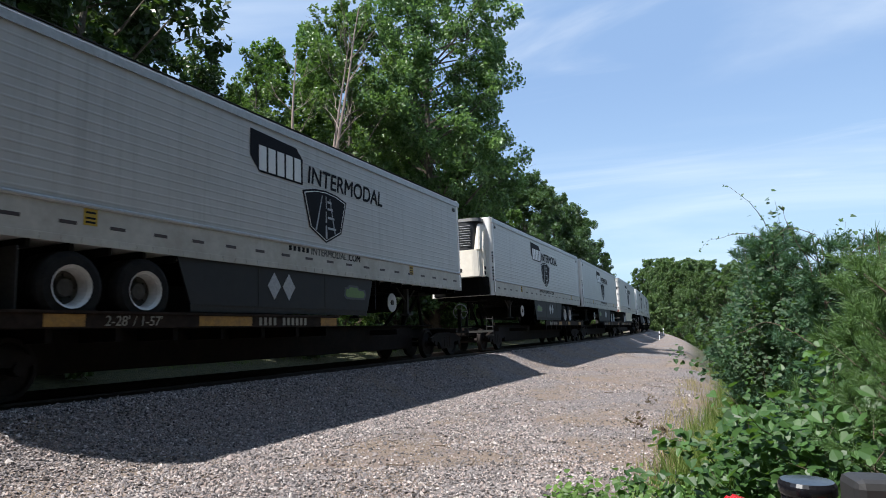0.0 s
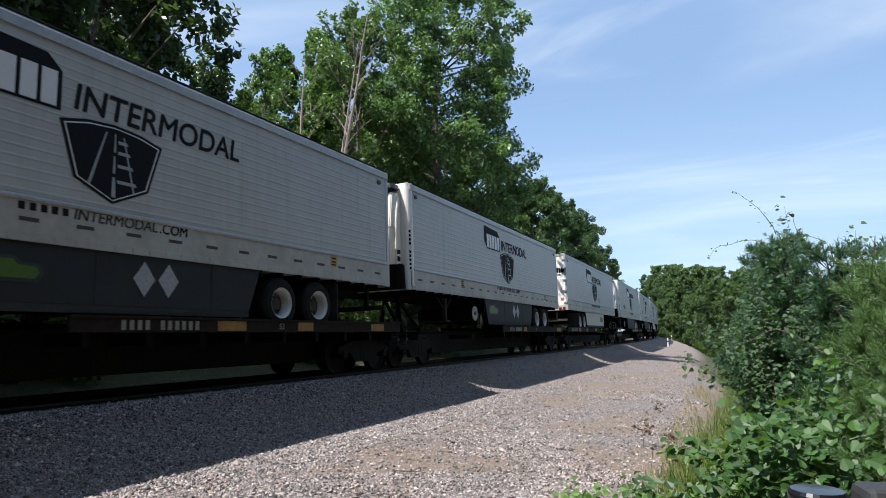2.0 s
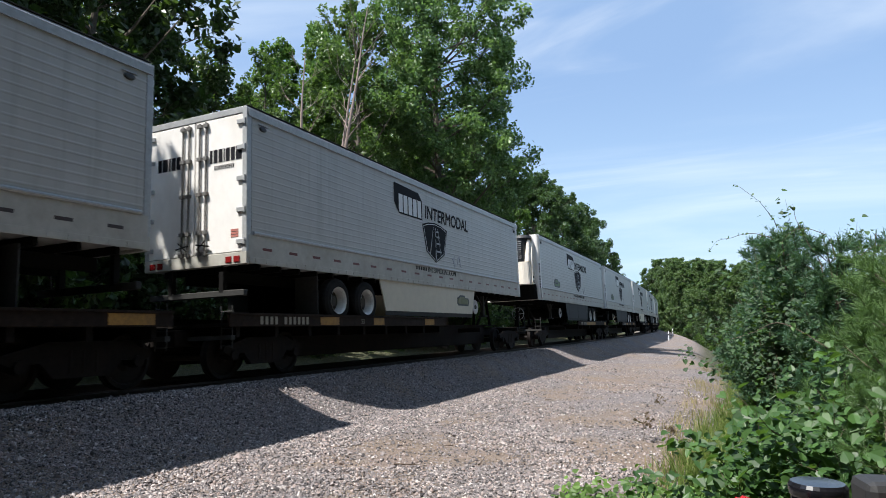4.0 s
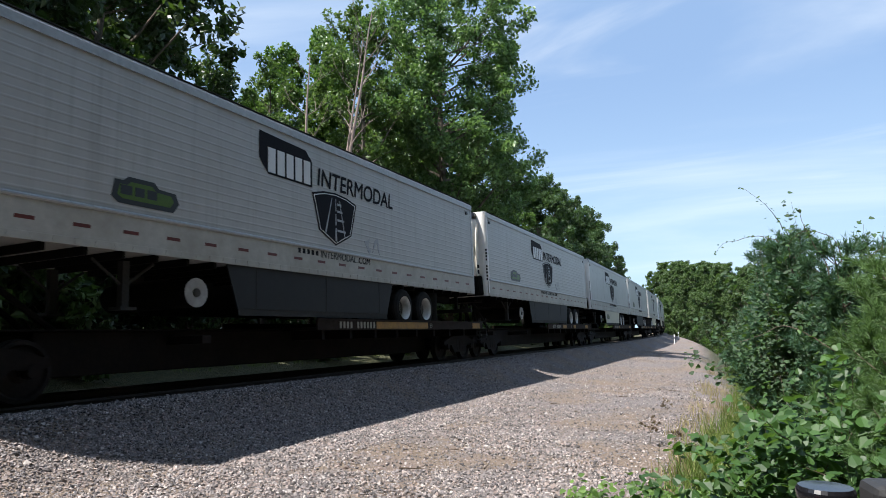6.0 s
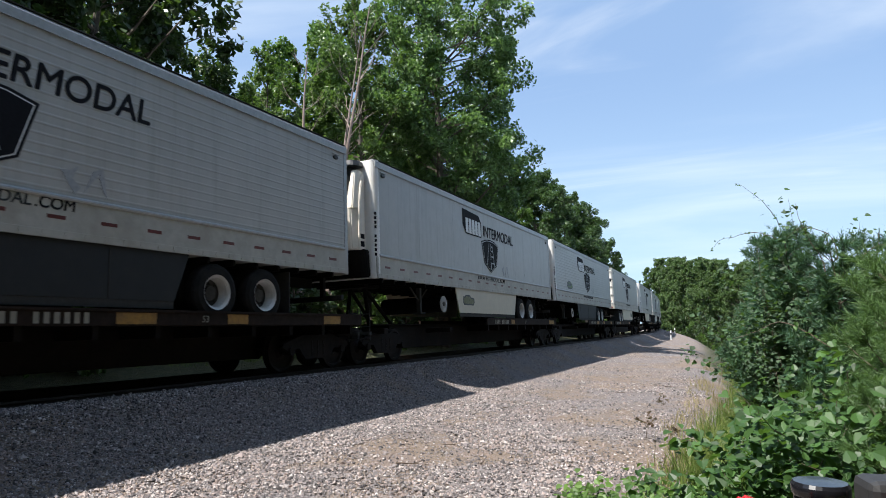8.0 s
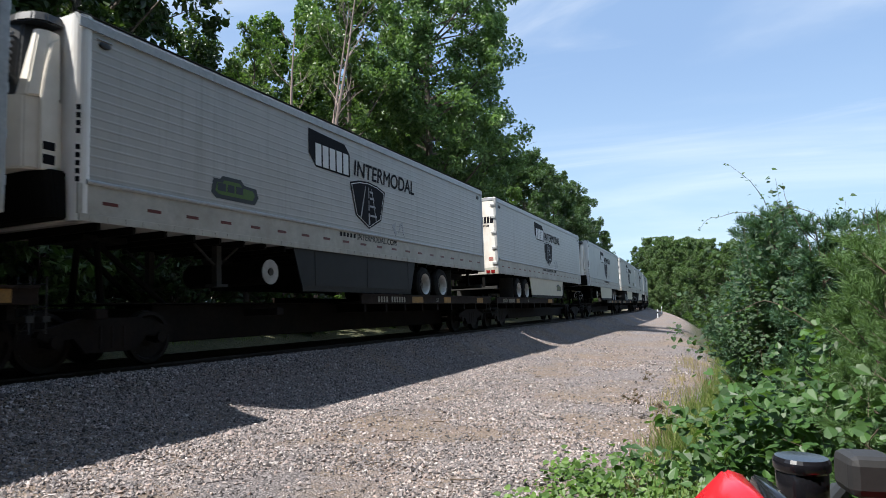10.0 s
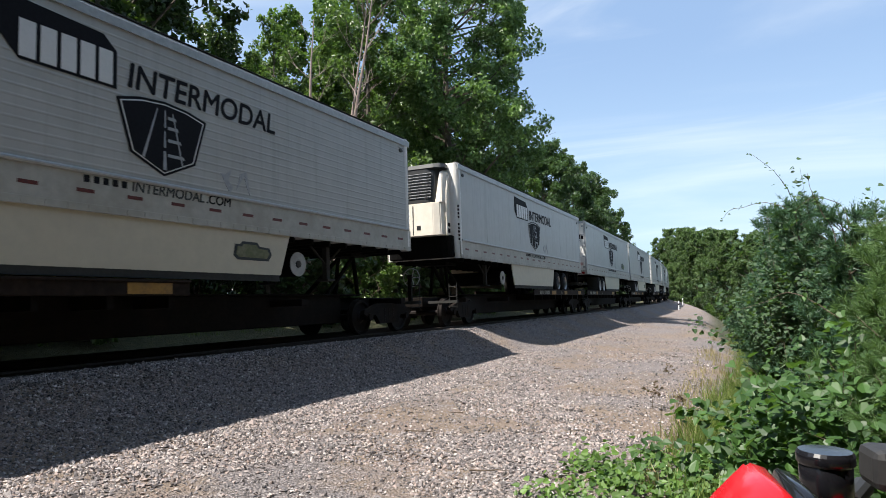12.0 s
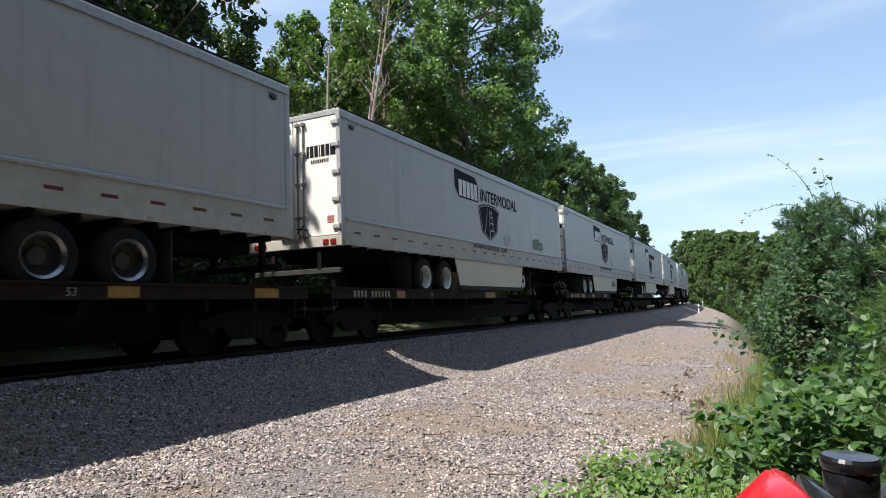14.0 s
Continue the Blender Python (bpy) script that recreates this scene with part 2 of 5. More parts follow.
def to_track(x, y):
    """s and d of a place."""
    cx = TRACK_X - RADIUS
    return RADIUS * math.atan2(y, x - cx), math.hypot(x - cx, y) - RADIUS


def smooth(a, b, x):
    t = min(1, max(0, (x - a) / (b - a)))
    return t * t * (3 - 2 * t)


def bank_edge(s):
    """Where the gravel ends and the bank falls away."""
    return 8.4 - 0.6 * smooth(15, 25, s) - 1.7 * smooth(22, 46, s) - 2.4 * smooth(46, 140, s)


def ground_z(s, d):
    z = -0.17 + 0.11 * smooth(0.82, 1.0, d) * (1 - smooth(1.4, 2.4, d))
    z -= 0.52 * smooth(1.5, 3.3, d) + 0.10 * smooth(3.2, 6.5, d)
    z += 0.14 * smooth(8.4, 9.3, d) * (1 - smooth(3.0, 6.0, s))
    z -= 0.35 * smooth(1.7, 3.6, -d) - 1.6 * smooth(5.0, 14, -d)
    drop = smooth(4.0, 11.0, s)
    e = bank_edge(s)
    z -= drop * (2.2 * smooth(e, e + 4.6, d) + 1.2 * smooth(12, 40, d))
    p = Vector((s * 0.5, d * 0.5, 0))
    z += 0.05 * noise.noise(p) * smooth(2.5, 5, abs(d)) + 0.02 * noise.noise(p * 4) * smooth(2.5, 4, abs(d)) + 0.3 * noise.noise(p * 0.3) * smooth(12, 25, abs(d))
    return z

# ---- ground, track ----
def build_ground():
    ds = [-1500, -600, -250, -120, -60, -40, -28, -20, -15, -11, -8, -6, -5, -4.2, -3.6, -3, -2.4, -1.8, -1.2, 0, 0.8, 0.9, 1.0, 1.2, 1.35]
    ds += [1.5 + 0.25 * i for i in range(54)] + [16, 18, 21, 25, 30, 38, 50, 80, 150, 300, 700]
    ss = [-1500, -500, -200, -100, -60, -40, -25, -15, -10, -6, -3] + [0.4 * i for i in range(100)] + [40 + 1.5 * i for i in range(60)]
    ss += [135, 150, 170, 200, 240, 300, 380, 480, 620, 800, 950]
    verts, faces = [], []
    for s in ss:
        for d in ds:
            p, a = on_track(s, d)
            if d < -400 or abs(s) > 420:
                p = Vector((TRACK_X + d, s, 0))
            verts.append((p.x, p.y, ground_z(s, d)))
    n = len(ds)
    for i in range(len(ss) - 1):
        for j in range(n - 1):
            k = i * n + j
            faces.append((k, k + 1, k + n + 1, k + n))
    ob = mesh_part("ground", verts, faces, M_GROUND)
    for f in ob.data.polygons:
        f.use_smooth = True
    soil_shade = ob.data.attributes.new("soil_shade", "FLOAT", "POINT")
    # soil past the bank's edge; left of the track, shade laid over tan ground
    soil_shade.data.foreach_set("value", [max(smooth(bank_edge(s) + 0.5, bank_edge(s) + 1.6, d), smooth(2.4, 4.2, -d)) for s in ss for d in ds])
    return tagged(ob, "grey crushed stone ballast and sandy gravel ground", "ground", kind="structure")


build_ground()


def build_rail(d):
    prof = [(-0.07, -0.17), (0.07, -0.17), (0.07, -0.155), (0.012, -0.13), (0.012, -0.04), (0.036, -0.03), (0.036, 0), (-0.036, 0), (-0.036, -0.03), (-0.012, -0.04), (-0.012, -0.13), (-0.07, -0.155)]
    verts, faces = [], []
    ss = [-40 + 4 * i for i in range(76)]
    for s in ss:
        for u, z in prof:
            p, a = on_track(s, d + u)
            verts.append((p.x, p.y, z))
    n = len(prof)
    for i in range(len(ss) - 1):
        for j in range(n):
            k, q = i * n + j, i * n + (j + 1) % n
            faces.append((k, q, q + n, k + n))
    return tagged(mesh_part("rail", verts, faces, M_RUST), "long rusty steel rail with a worn top", "rail", "rails of the track")


build_rail(-0.755)
build_rail(0.755)


def build_ties():
    """Wooden ties under the rails."""
    bm = bmesh.new()
    box(bm, -1.3, 1.3, -0.115, 0.115, -0.35, -0.16, 0.01)
    me = bpy.data.meshes.new("tie")
    bm.to_mesh(me)
    bm.free()
    me.materials.append(M_TIE)
    for k in range(150):
        p, a = on_track(-12 + 0.55 * k)
        ob = new("tie", me)
        ob.matrix_world = pose(p.x, p.y, 0, 0, 0, math.degrees(a) + random.uniform(-1, 1))
        tagged(ob, "weathered dark wooden tie bedded in ballast", "tie", "ties of the track")


build_ties()


def stone_field(name, seed, zones, size, label):
    """Loose crushed stones lying on the ground, joined into one mesh."""
    rng = np.random.default_rng(seed)
    octa = np.array([(1, 0, 0), (0, 1, 0), (-1, 0, 0), (0, -1, 0), (0, 0, 1), (0, 0, -1)], float)
    tri = np.array([(0, 1, 4), (1, 2, 4), (2, 3, 4), (3, 0, 4), (1, 0, 5), (2, 1, 5), (3, 2, 5), (0, 3, 5)])
    places = []
    for s0, s1, d0, d1, per in zones:
        n = int((s1 - s0) * (d1 - d0) * per)
        ss, dd = rng.uniform(s0, s1, n), rng.uniform(d0, d1, n)
        for s, d in zip(ss, dd):
            if noise.noise(Vector((s * 0.35, d * 0.5, 3))) > 0.0 and d > 4.4 and rng.random() < 0.78:
                continue
            p, a = on_track(s, d)
            places.append((p.x, p.y, ground_z(s, d)))
    pl = np.array(places)
    n = len(pl)
    sc = size * rng.lognormal(0, 0.27, (n, 1)) * rng.uniform(0.65, 1.2, (n, 3))
    sc[:, 2] *= 0.8
    v = octa[None] * sc[:, None] + rng.normal(0, 0.22, (n, 6, 3)) * sc[:, None]
    ax = rng.uniform(0, 6.283, n)
    tilt = rng.uniform(-0.6, 0.6, n)
    c, s_ = np.cos(tilt)[:, None], np.sin(tilt)[:, None]
    v = np.stack([v[..., 0], v[..., 1] * c - v[..., 2] * s_, v[..., 1] * s_ + v[..., 2] * c], -1)
    c, s_ = np.cos(ax)[:, None], np.sin(ax)[:, None]
    v = np.stack([v[..., 0] * c - v[..., 1] * s_, v[..., 0] * s_ + v[..., 1] * c, v[..., 2]], -1)
    v += pl[:, None]
    v[..., 2] += (sc[:, 2] * 0.35)[:, None]
    f = (tri[None] + 6 * np.arange(n)[:, None, None]).reshape(-1, 3)
    ob = mesh_part(name, v.reshape(-1, 3).tolist(), f.tolist(), M_STONE)
    return tagged(ob, label, "gravel", kind="stuff")


stone_field("ballast_stones", 5, [(-2, 2.4, 1.0, 9.4, 60), (2.4, 12, 0.9, 4.9, 1250), (2.4, 12, 4.9, 8.6, 950), (12, 18, 0.9, 4.9, 600), (12, 18, 4.9, 8.5, 420), (18, 28, 0.9, 8.0, 190), (28, 50, 0.9, 6.8, 75), (2, 60, -2.6, -1.4, 40)], 0.0172,
            "loose grey and pinkish crushed ballast stones")

# ---- the train: road trailers ----
SPEED = 12.40
DECK = 1.0
HALF = 8.07         # half a trailer's length
SIDE = 1.30         # half its width
M_TAPE = surface("red_and_dark_reflective_tape", (0.13, 0.022, 0.018), 0.4, 0, 60, 0.4, 20, (0.02, 0.02, 0.02), 0.6, 0)
# white plastic, its warm tint is bounced ground light put into the colour
M_SKIRTWHITE = surface("bounce_lit_skirt_plastic", (0.54, 0.49, 0.375), 0.5, 0, 4, 0.06, 1.2, (0.45, 0.42, 0.34), 0.35, 0.03, 0.003)
# road grime, plus shade on the lower panels, both put into this white
M_LOWER = surface("grimed_shaded_white_paint", (0.41, 0.40, 0.355), 0.55, 0, 6, 0.12, 1.4, (0.27, 0.245, 0.20), 0.6, 0.05, 0.003)
M_SKIRTBLACK = surface("black_skirt_plastic", (0.0065, 0.0078, 0.0085), 0.7, 0, 6, 0.2, 1.5, (0.018, 0.017, 0.016), 0.4, 0.05, 0.003)
M_DARKTAPE = surface("dark_dulled_reflective_tape", (0.035, 0.03, 0.03), 0.5, 0, 60, 0.4, 20, (0.08, 0.02, 0.02), 0.5, 0)
# lighter than the wall white: sun on the doors is put in the colour
M_DOOR = surface("sunlit_door_enamel", (0.80, 0.78, 0.74), 0.4, 0, 5, 0.05, 0.9, (0.52, 0.42, 0.30), 0.3, 0.03, 0.003, (1, 1, 0.6))


def sooty_door():
    """White door with a brown exhaust stain that spreads from its lower middle, and rust runs."""
    m = surface("rust_streaked_white_door", (0.78, 0.76, 0.70), 0.45, 0, 5, 0.05, 1.6, (0.45, 0.29, 0.14), 0.55, 0.03, 0.003, (1, 1, 0.4))
    nt = m.node_tree
    p = nt.nodes["Principled BSDF"]
    col = p.inputs["Base Color"].links[0].from_socket
    tc, mp, ln = nt.nodes.new("ShaderNodeTexCoord"), nt.nodes.new("ShaderNodeMapping"), nt.nodes.new("ShaderNodeVectorMath")
    mp.inputs["Location"].default_value = (0.42, 0, -0.70)
    mp.inputs["Scale"].default_value = (0.72, 0, 0.40)
    ln.operation = "LENGTH"
    nt.links.new(tc.outputs["Object"], mp.inputs[0])
    nt.links.new(mp.outputs[0], ln.inputs[0])
    sub = nt.nodes.new("ShaderNodeMath")
    sub.operation = "SUBTRACT"
    nt.links.new(noise_node(nt, 2.2, 6, 0.7), sub.inputs[0])
    nt.links.new(ln.outputs["Value"], sub.inputs[1])
    col = mixc(nt, ramp(nt, sub.outputs[0], [(0.0, (0, 0, 0)), (0.34, (0.93, 0.93, 0.93))]), col, (0.075, 0.048, 0.03))
    nt.links.new(col, p.inputs["Base Color"])
    return m


M_SOOTDOOR = sooty_door()
M_RIM = surface("white_wheel_rim", (0.55, 0.55, 0.53), 0.45, 0, 10, 0.1, 3, (0.25, 0.22, 0.18), 0.5, 0.05, 0.003)
M_TANKEND = surface("dull_white_tank_paint", (0.38, 0.375, 0.36), 0.55, 0, 10, 0.12, 3, (0.16, 0.14, 0.12), 0.5, 0.05, 0.003)
M_CHROME = surface("polished_aluminium_rim", (0.30, 0.30, 0.30), 0.3, 0.9, 10, 0.1, 3, None, 0.2, 0)
M_GREEN = surface("green_decal", (0.07, 0.13, 0.012), 0.45, 0, 20, 0.15, 5, None, 0.1, 0)
M_DULLGREEN = surface("weathered_olive_decal", (0.13, 0.135, 0.06), 0.6, 0, 20, 0.2, 5, (0.30, 0.27, 0.20), 0.5, 0)
M_PALERED = surface("faded_red_label", (0.42, 0.16, 0.13), 0.6, 0, 20, 0.15, 5, None, 0.2, 0)
M_STICKER = surface("yellow_sticker", (0.38, 0.25, 0.012), 0.5, 0, 20, 0.1, 5, None, 0.1, 0)
M_GRILLE = surface("black_plastic_grille", (0.022, 0.024, 0.026), 0.45, 0, 30, 0.2, 4, None, 0.2, 0)
M_UNIT = surface("cream_white_housing", (0.80, 0.75, 0.66), 0.4, 0, 4, 0.05, 1.5, (0.50, 0.42, 0.32), 0.35, 0.03, 0.003)
M_SLAT = surface("grey_plastic_slat", (0.16, 0.165, 0.175), 0.5, 0, 30, 0.2, 4, None, 0.2, 0)
M_LAMPRED = surface("red_lamp_lens", (0.20, 0.012, 0.012), 0.2, 0, 20, 0.1, 5, None, 0.1, 0)
M_WHITEDECAL = surface("white_decal", (0.70, 0.70, 0.69), 0.5, 0, 20, 0.05, 5, None, 0.1, 0)
M_FLAP = surface("grey_mud_flap", (0.045, 0.045, 0.043), 0.8, 0, 20, 0.2, 3, None, 0.4, 0.1)


def slab(points, thick, x):
    """A flat plate in the y-z plane, its outer face at x + thick."""
    bm = bmesh.new()
    a = [bm.verts.new((x, y, z)) for y, z in points]
    b = [bm.verts.new((x + thick, y, z)) for y, z in points]
    bm.faces.new(a), bm.faces.new(b)
    n = len(points)
    for i in range(n):
        bm.faces.new((a[i], a[(i + 1) % n], b[(i + 1) % n], b[i]))
    bmesh.ops.recalc_face_normals(bm, faces=bm.faces[:])
    return bm


def joined(plates, thick, x):
    bm = bmesh.new()
    for pts in plates:
        other = slab(pts, thick, x)
        me = bpy.data.meshes.new("plate")
        other.to_mesh(me)
        other.free()
        bm.from_mesh(me)
        bpy.data.meshes.remove(me)
    return bm


def rect(y0, y1, z0, z1, lean=0.0):
    return [(y0, z0), (y1, z0), (y1 + lean, z1), (y0 + lean, z1)]


def body_mesh(ribbed):
    """The insulated box: ribbed or plain side walls, extruded along y."""
    def wall():
        prof = [(SIDE - 0.012, 1.62)]
        z = 1.74
        while ribbed and z < 3.86:
            prof += [(SIDE - 0.012, z), (SIDE - 0.0075, z + 0.02), (SIDE - 0.0075, z + 0.03), (SIDE - 0.012, z + 0.05)]
            z += 0.142
        return prof + [(SIDE - 0.012, 3.98)]
    right = wall()
    prof = [(-SIDE + 0.02, 1.12), (SIDE - 0.02, 1.12)] + right + [(SIDE - 0.06, 4.10), (-SIDE + 0.06, 4.10)] + [(-x, z) for x, z in reversed(right)]
    verts, faces, n = [], [], len(prof)
    ys = [-HALF + 0.12] + ([-HALF + 1.22 * i for i in range(1, 13)] if not ribbed else []) + [HALF - 0.05]
    for y in ys:
        verts += [(x, y, z) for x, z in prof]
    for k in range(len(ys) - 1):
        for i in range(n):
            a, b = k * n + i, k * n + (i + 1) % n
            faces.append((a, b, b + n, a + n))
    faces += [tuple(range(n - 1, -1, -1)), tuple(range((len(ys) - 1) * n, len(ys) * n))]
    me = bpy.data.meshes.new("body")
    me.from_pydata(verts, [], faces)
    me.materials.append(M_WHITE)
    return me


BODY = {True: body_mesh(True), False: body_mesh(False)}


def mesh_of(bm, material):
    me = bpy.data.meshes.new("shared")
    bm.to_mesh(me)
    bm.free()
    me.materials.append(material)
    return me


def piece(name, me, parent, m=None, label=""):
    ob = new(name, me)
    ob.parent = parent
    if m is not None:
        ob.matrix_basis = m
    if label:
        ob["label"] = label
    return ob


def tape_mesh(mat):
    return mesh_of(slab(rect(-0.13, 0.13, -0.026, 0.026), 0.004, 0), mat)


def tyre_mesh():
    bm = bmesh.new()
    for x0 in (-0.30, 0.02):
        lathe(bm, [(x0 + 0.02, 0.285), (x0, 0.30), (x0 + 0.01, 0.42), (x0 + 0.05, 0.49), (x0 + 0.09, 0.505), (x0 + 0.20, 0.505), (x0 + 0.24, 0.49), (x0 + 0.28, 0.42), (x0 + 0.285, 0.30), (x0 + 0.27, 0.285)], (0, 0, 0), "x", 28, False)
    return mesh_of(bm, M_TYRE)


def rim_mesh(mat):
    bm = bmesh.new()
    lathe(bm, [(0.05, 0.25), (0.29, 0.275), (0.315, 0.305), (0.30, 0.30), (0.27, 0.262), (0.10, 0.235)], (0, 0, 0), "x", 28, False)
    return mesh_of(bm, mat)


def hub_mesh(mat):
    bm = bmesh.new()
    lathe(bm, [(0.10, 0.236), (0.085, 0.14), (0.16, 0.12), (0.17, 0.05), (0.168, 0.0005)], (0, 0, 0), "x", 28, False)
    for i in range(8):
        a = math.pi / 4 * i
        tube(bm, (0.08, 0.18 * math.cos(a), 0.18 * math.sin(a)), (0.12, 0.18 * math.cos(a), 0.18 * math.sin(a)), 0.018, 0.018, 6)
    return mesh_of(bm, mat)


M_ROD = surface("dull_galvanised_steel", (0.17, 0.165, 0.155), 0.5, 0.3, 20, 0.2, 4, (0.10, 0.06, 0.035), 0.5, 0.1, 0.003)
M_HUB = surface("grimy_hub", (0.07, 0.066, 0.06), 0.6, 0.2, 20, 0.3, 5, (0.02, 0.018, 0.016), 0.5, 0.1, 0.003)
# the trailers' white again, painted lighter for the sunlit front ends
M_SUNLITWHITE = surface("sunlit_white_paint", (0.78, 0.77, 0.74), 0.4, 0, 4, 0.04, 1.2, (0.55, 0.48, 0.38), 0.3, 0.03, 0.003)


def bar_mesh(x, y, z, mat):
    bm = bmesh.new()
    box(bm, -x, x, -y, y, -z, z)
    return mesh_of(bm, mat)


SEAM = bar_mesh(0.0015, 0.010, 1.12, M_WHITE)
CROSS = bar_mesh(1.22, 0.03, 0.06, M_BLACK)


def lock_rod_mesh():
    bm = bmesh.new()
    tube(bm, (0, 0, 1.28), (0, 0, 3.92), 0.018, 0.018, 8)
    for z in (1.34, 1.75, 2.5, 3.2, 3.86):
        box(bm, -0.05, 0.05, -0.03, 0.03, z - 0.035, z + 0.035)
    return mesh_of(bm, M_ROD)


def hinge_mesh():
    bm = bmesh.new()
    box(bm, -0.16, 0.03, -0.02, 0.02, -0.045, 0.045, 0.008)
    tube(bm, (0.02, 0, -0.06), (0.02, 0, 0.06), 0.022, 0.022, 8)
    return mesh_of(bm, M_ALU)


TAPE, DARKTAPE, TYRE, RIM, RIMCHROME, HUB, LOCKROD, HINGE = tape_mesh(M_TAPE), tape_mesh(M_DARKTAPE), tyre_mesh(), rim_mesh(M_RIM), rim_mesh(M_CHROME), hub_mesh(M_HUB), lock_rod_mesh(), hinge_mesh()


def reefer_unit(t, nose):
    """The cooling unit on the front wall: cream housing, black slatted grille above, dark belly."""
    y0 = nose * HALF

    def shell(x0, x1, z0, z1, deep, slope, mat, name, label):
        bm = bmesh.new()
        prof = [(x0, 0.0), (x0, deep * 0.55), (x0 + 0.10, deep * 0.85), (x0 + 0.32, deep), (x1 - 0.32, deep), (x1 - 0.10, deep * 0.85), (x1, deep * 0.55), (x1, 0.0)]
        lo = [bm.verts.new((x, y0 + nose * d, z0)) for x, d in prof]
        hi = [bm.verts.new((x * 0.97, y0 + nose * d * slope, z1)) for x, d in prof]
        n = len(prof)
        for i in range(n):
            bm.faces.new((lo[i], lo[(i + 1) % n], hi[(i + 1) % n], hi[i]))
        bm.faces.new(lo), bm.faces.new(hi)
        bmesh.ops.recalc_face_normals(bm, faces=bm.faces[:])
        bmesh.ops.bevel(bm, geom=bm.edges[:], offset=0.025, segments=2, affect="EDGES")
        return part(name, bm, mat, t, label)
    unit = shell(-1.02, 1.02, 1.78, 2.82, 0.60, 0.98, M_UNIT, "cooling_unit", "cream white cooling unit housing")
    top = shell(-0.80, 0.80, 2.80, 3.98, 0.57, 0.82, M_GRILLE, "grille_housing", "black plastic upper grille housing")
    shell(-1.14, 1.14, 1.115, 1.80, 0.26, 1.5, M_BLACK, "belly_cover", "black belly under the cooling unit")
    shell(-1.00, 1.00, 3.90, 4.06, 0.50, 0.9, M_GRILLE, "top_cap", "black top cap")
    for sx in (-1, 1):
        bm = bmesh.new()
        lo = [bm.verts.new((sx * x, y0 + nose * d, 2.80)) for x, d in ((0.74, 0.05), (0.74, 0.53), (0.94, 0.50), (1.03, 0.34), (1.03, 0.05))]
        hi = [bm.verts.new((sx * x, y0 + nose * d, 3.80)) for x, d in ((0.84, 0.05), (0.84, 0.36), (0.93, 0.34), (0.99, 0.22), (0.99, 0.05))]
        bm.faces.new(lo), bm.faces.new(hi)
        for k in range(5):
            bm.faces.new((lo[k], lo[(k + 1) % 5], hi[(k + 1) % 5], hi[k]))
        bmesh.ops.recalc_face_normals(bm, faces=bm.faces[:])
        bmesh.ops.bevel(bm, geom=bm.edges[:], offset=0.02, segments=2, affect="EDGES")
        part("corner_fairing", bm, M_UNIT, t, "cream white corner fairing")
        bm = bmesh.new()
        a = [(1.78, 0.10), (1.78, 0.36), (2.75, 0.36), (3.20, 0.30), (3.60, 0.22), (3.72, 0.10)]
        va = [bm.verts.new((sx * 1.00, y0 + nose * d, z)) for z, d in a]
        vb = [bm.verts.new((sx * 1.055, y0 + nose * d, z)) for z, d in a]
        bm.faces.new(va), bm.faces.new(vb)
        for i in range(len(a)):
            bm.faces.new((va[i], va[(i + 1) % len(a)], vb[(i + 1) % len(a)], vb[i]))
        bmesh.ops.recalc_face_normals(bm, faces=bm.faces[:])
        bmesh.ops.bevel(bm, geom=bm.edges[:], offset=0.015, segments=2, affect="EDGES")
        part("side_panel", bm, M_UNIT, t, "cream white curved side panel")
    for i in range(9):
        bm = bmesh.new()
        z = 2.98 + 0.095 * i
        d = 0.56 * (1 - 0.2 * (z - 2.80) / 1.18) + 0.015
        box(bm, -0.62, 0.62, -0.02, 0.02, -0.022, 0.022, 0.006)
        bmesh.ops.rotate(bm, verts=bm.verts[:], matrix=Matrix.Rotation(nose * -0.5, 3, "X"))
        bmesh.ops.translate(bm, verts=bm.verts[:], vec=(0, y0 + nose * d, z))
        part("grille_slat", bm, M_SLAT, top)
    bm = bmesh.new()
    box(bm, -0.012, 0.012, min(y0 + nose * 0.59, y0 + nose * 0.606), max(y0 + nose * 0.59, y0 + nose * 0.606), 1.84, 2.74)
    part("panel_gap", bm, M_GRILLE, unit)
    for z0, z1 in ((1.86, 2.00), (2.06, 2.18)):
        bm = bmesh.new()
        box(bm, 1.03, 1.062, min(y0 + nose * 0.14, y0 + nose * 0.32), max(y0 + nose * 0.14, y0 + nose * 0.32), z0, z1, 0.01)
        part("gauge_window", bm, M_DECAL, t, "small dark gauge window")
    bm = bmesh.new()
    box(bm, 0.12, 0.26, min(y0 + nose * 0.59, y0 + nose * 0.608), max(y0 + nose * 0.59, y0 + nose * 0.608), 1.98, 2.12, 0.01)
    part("latch", bm, M_GRILLE, unit)


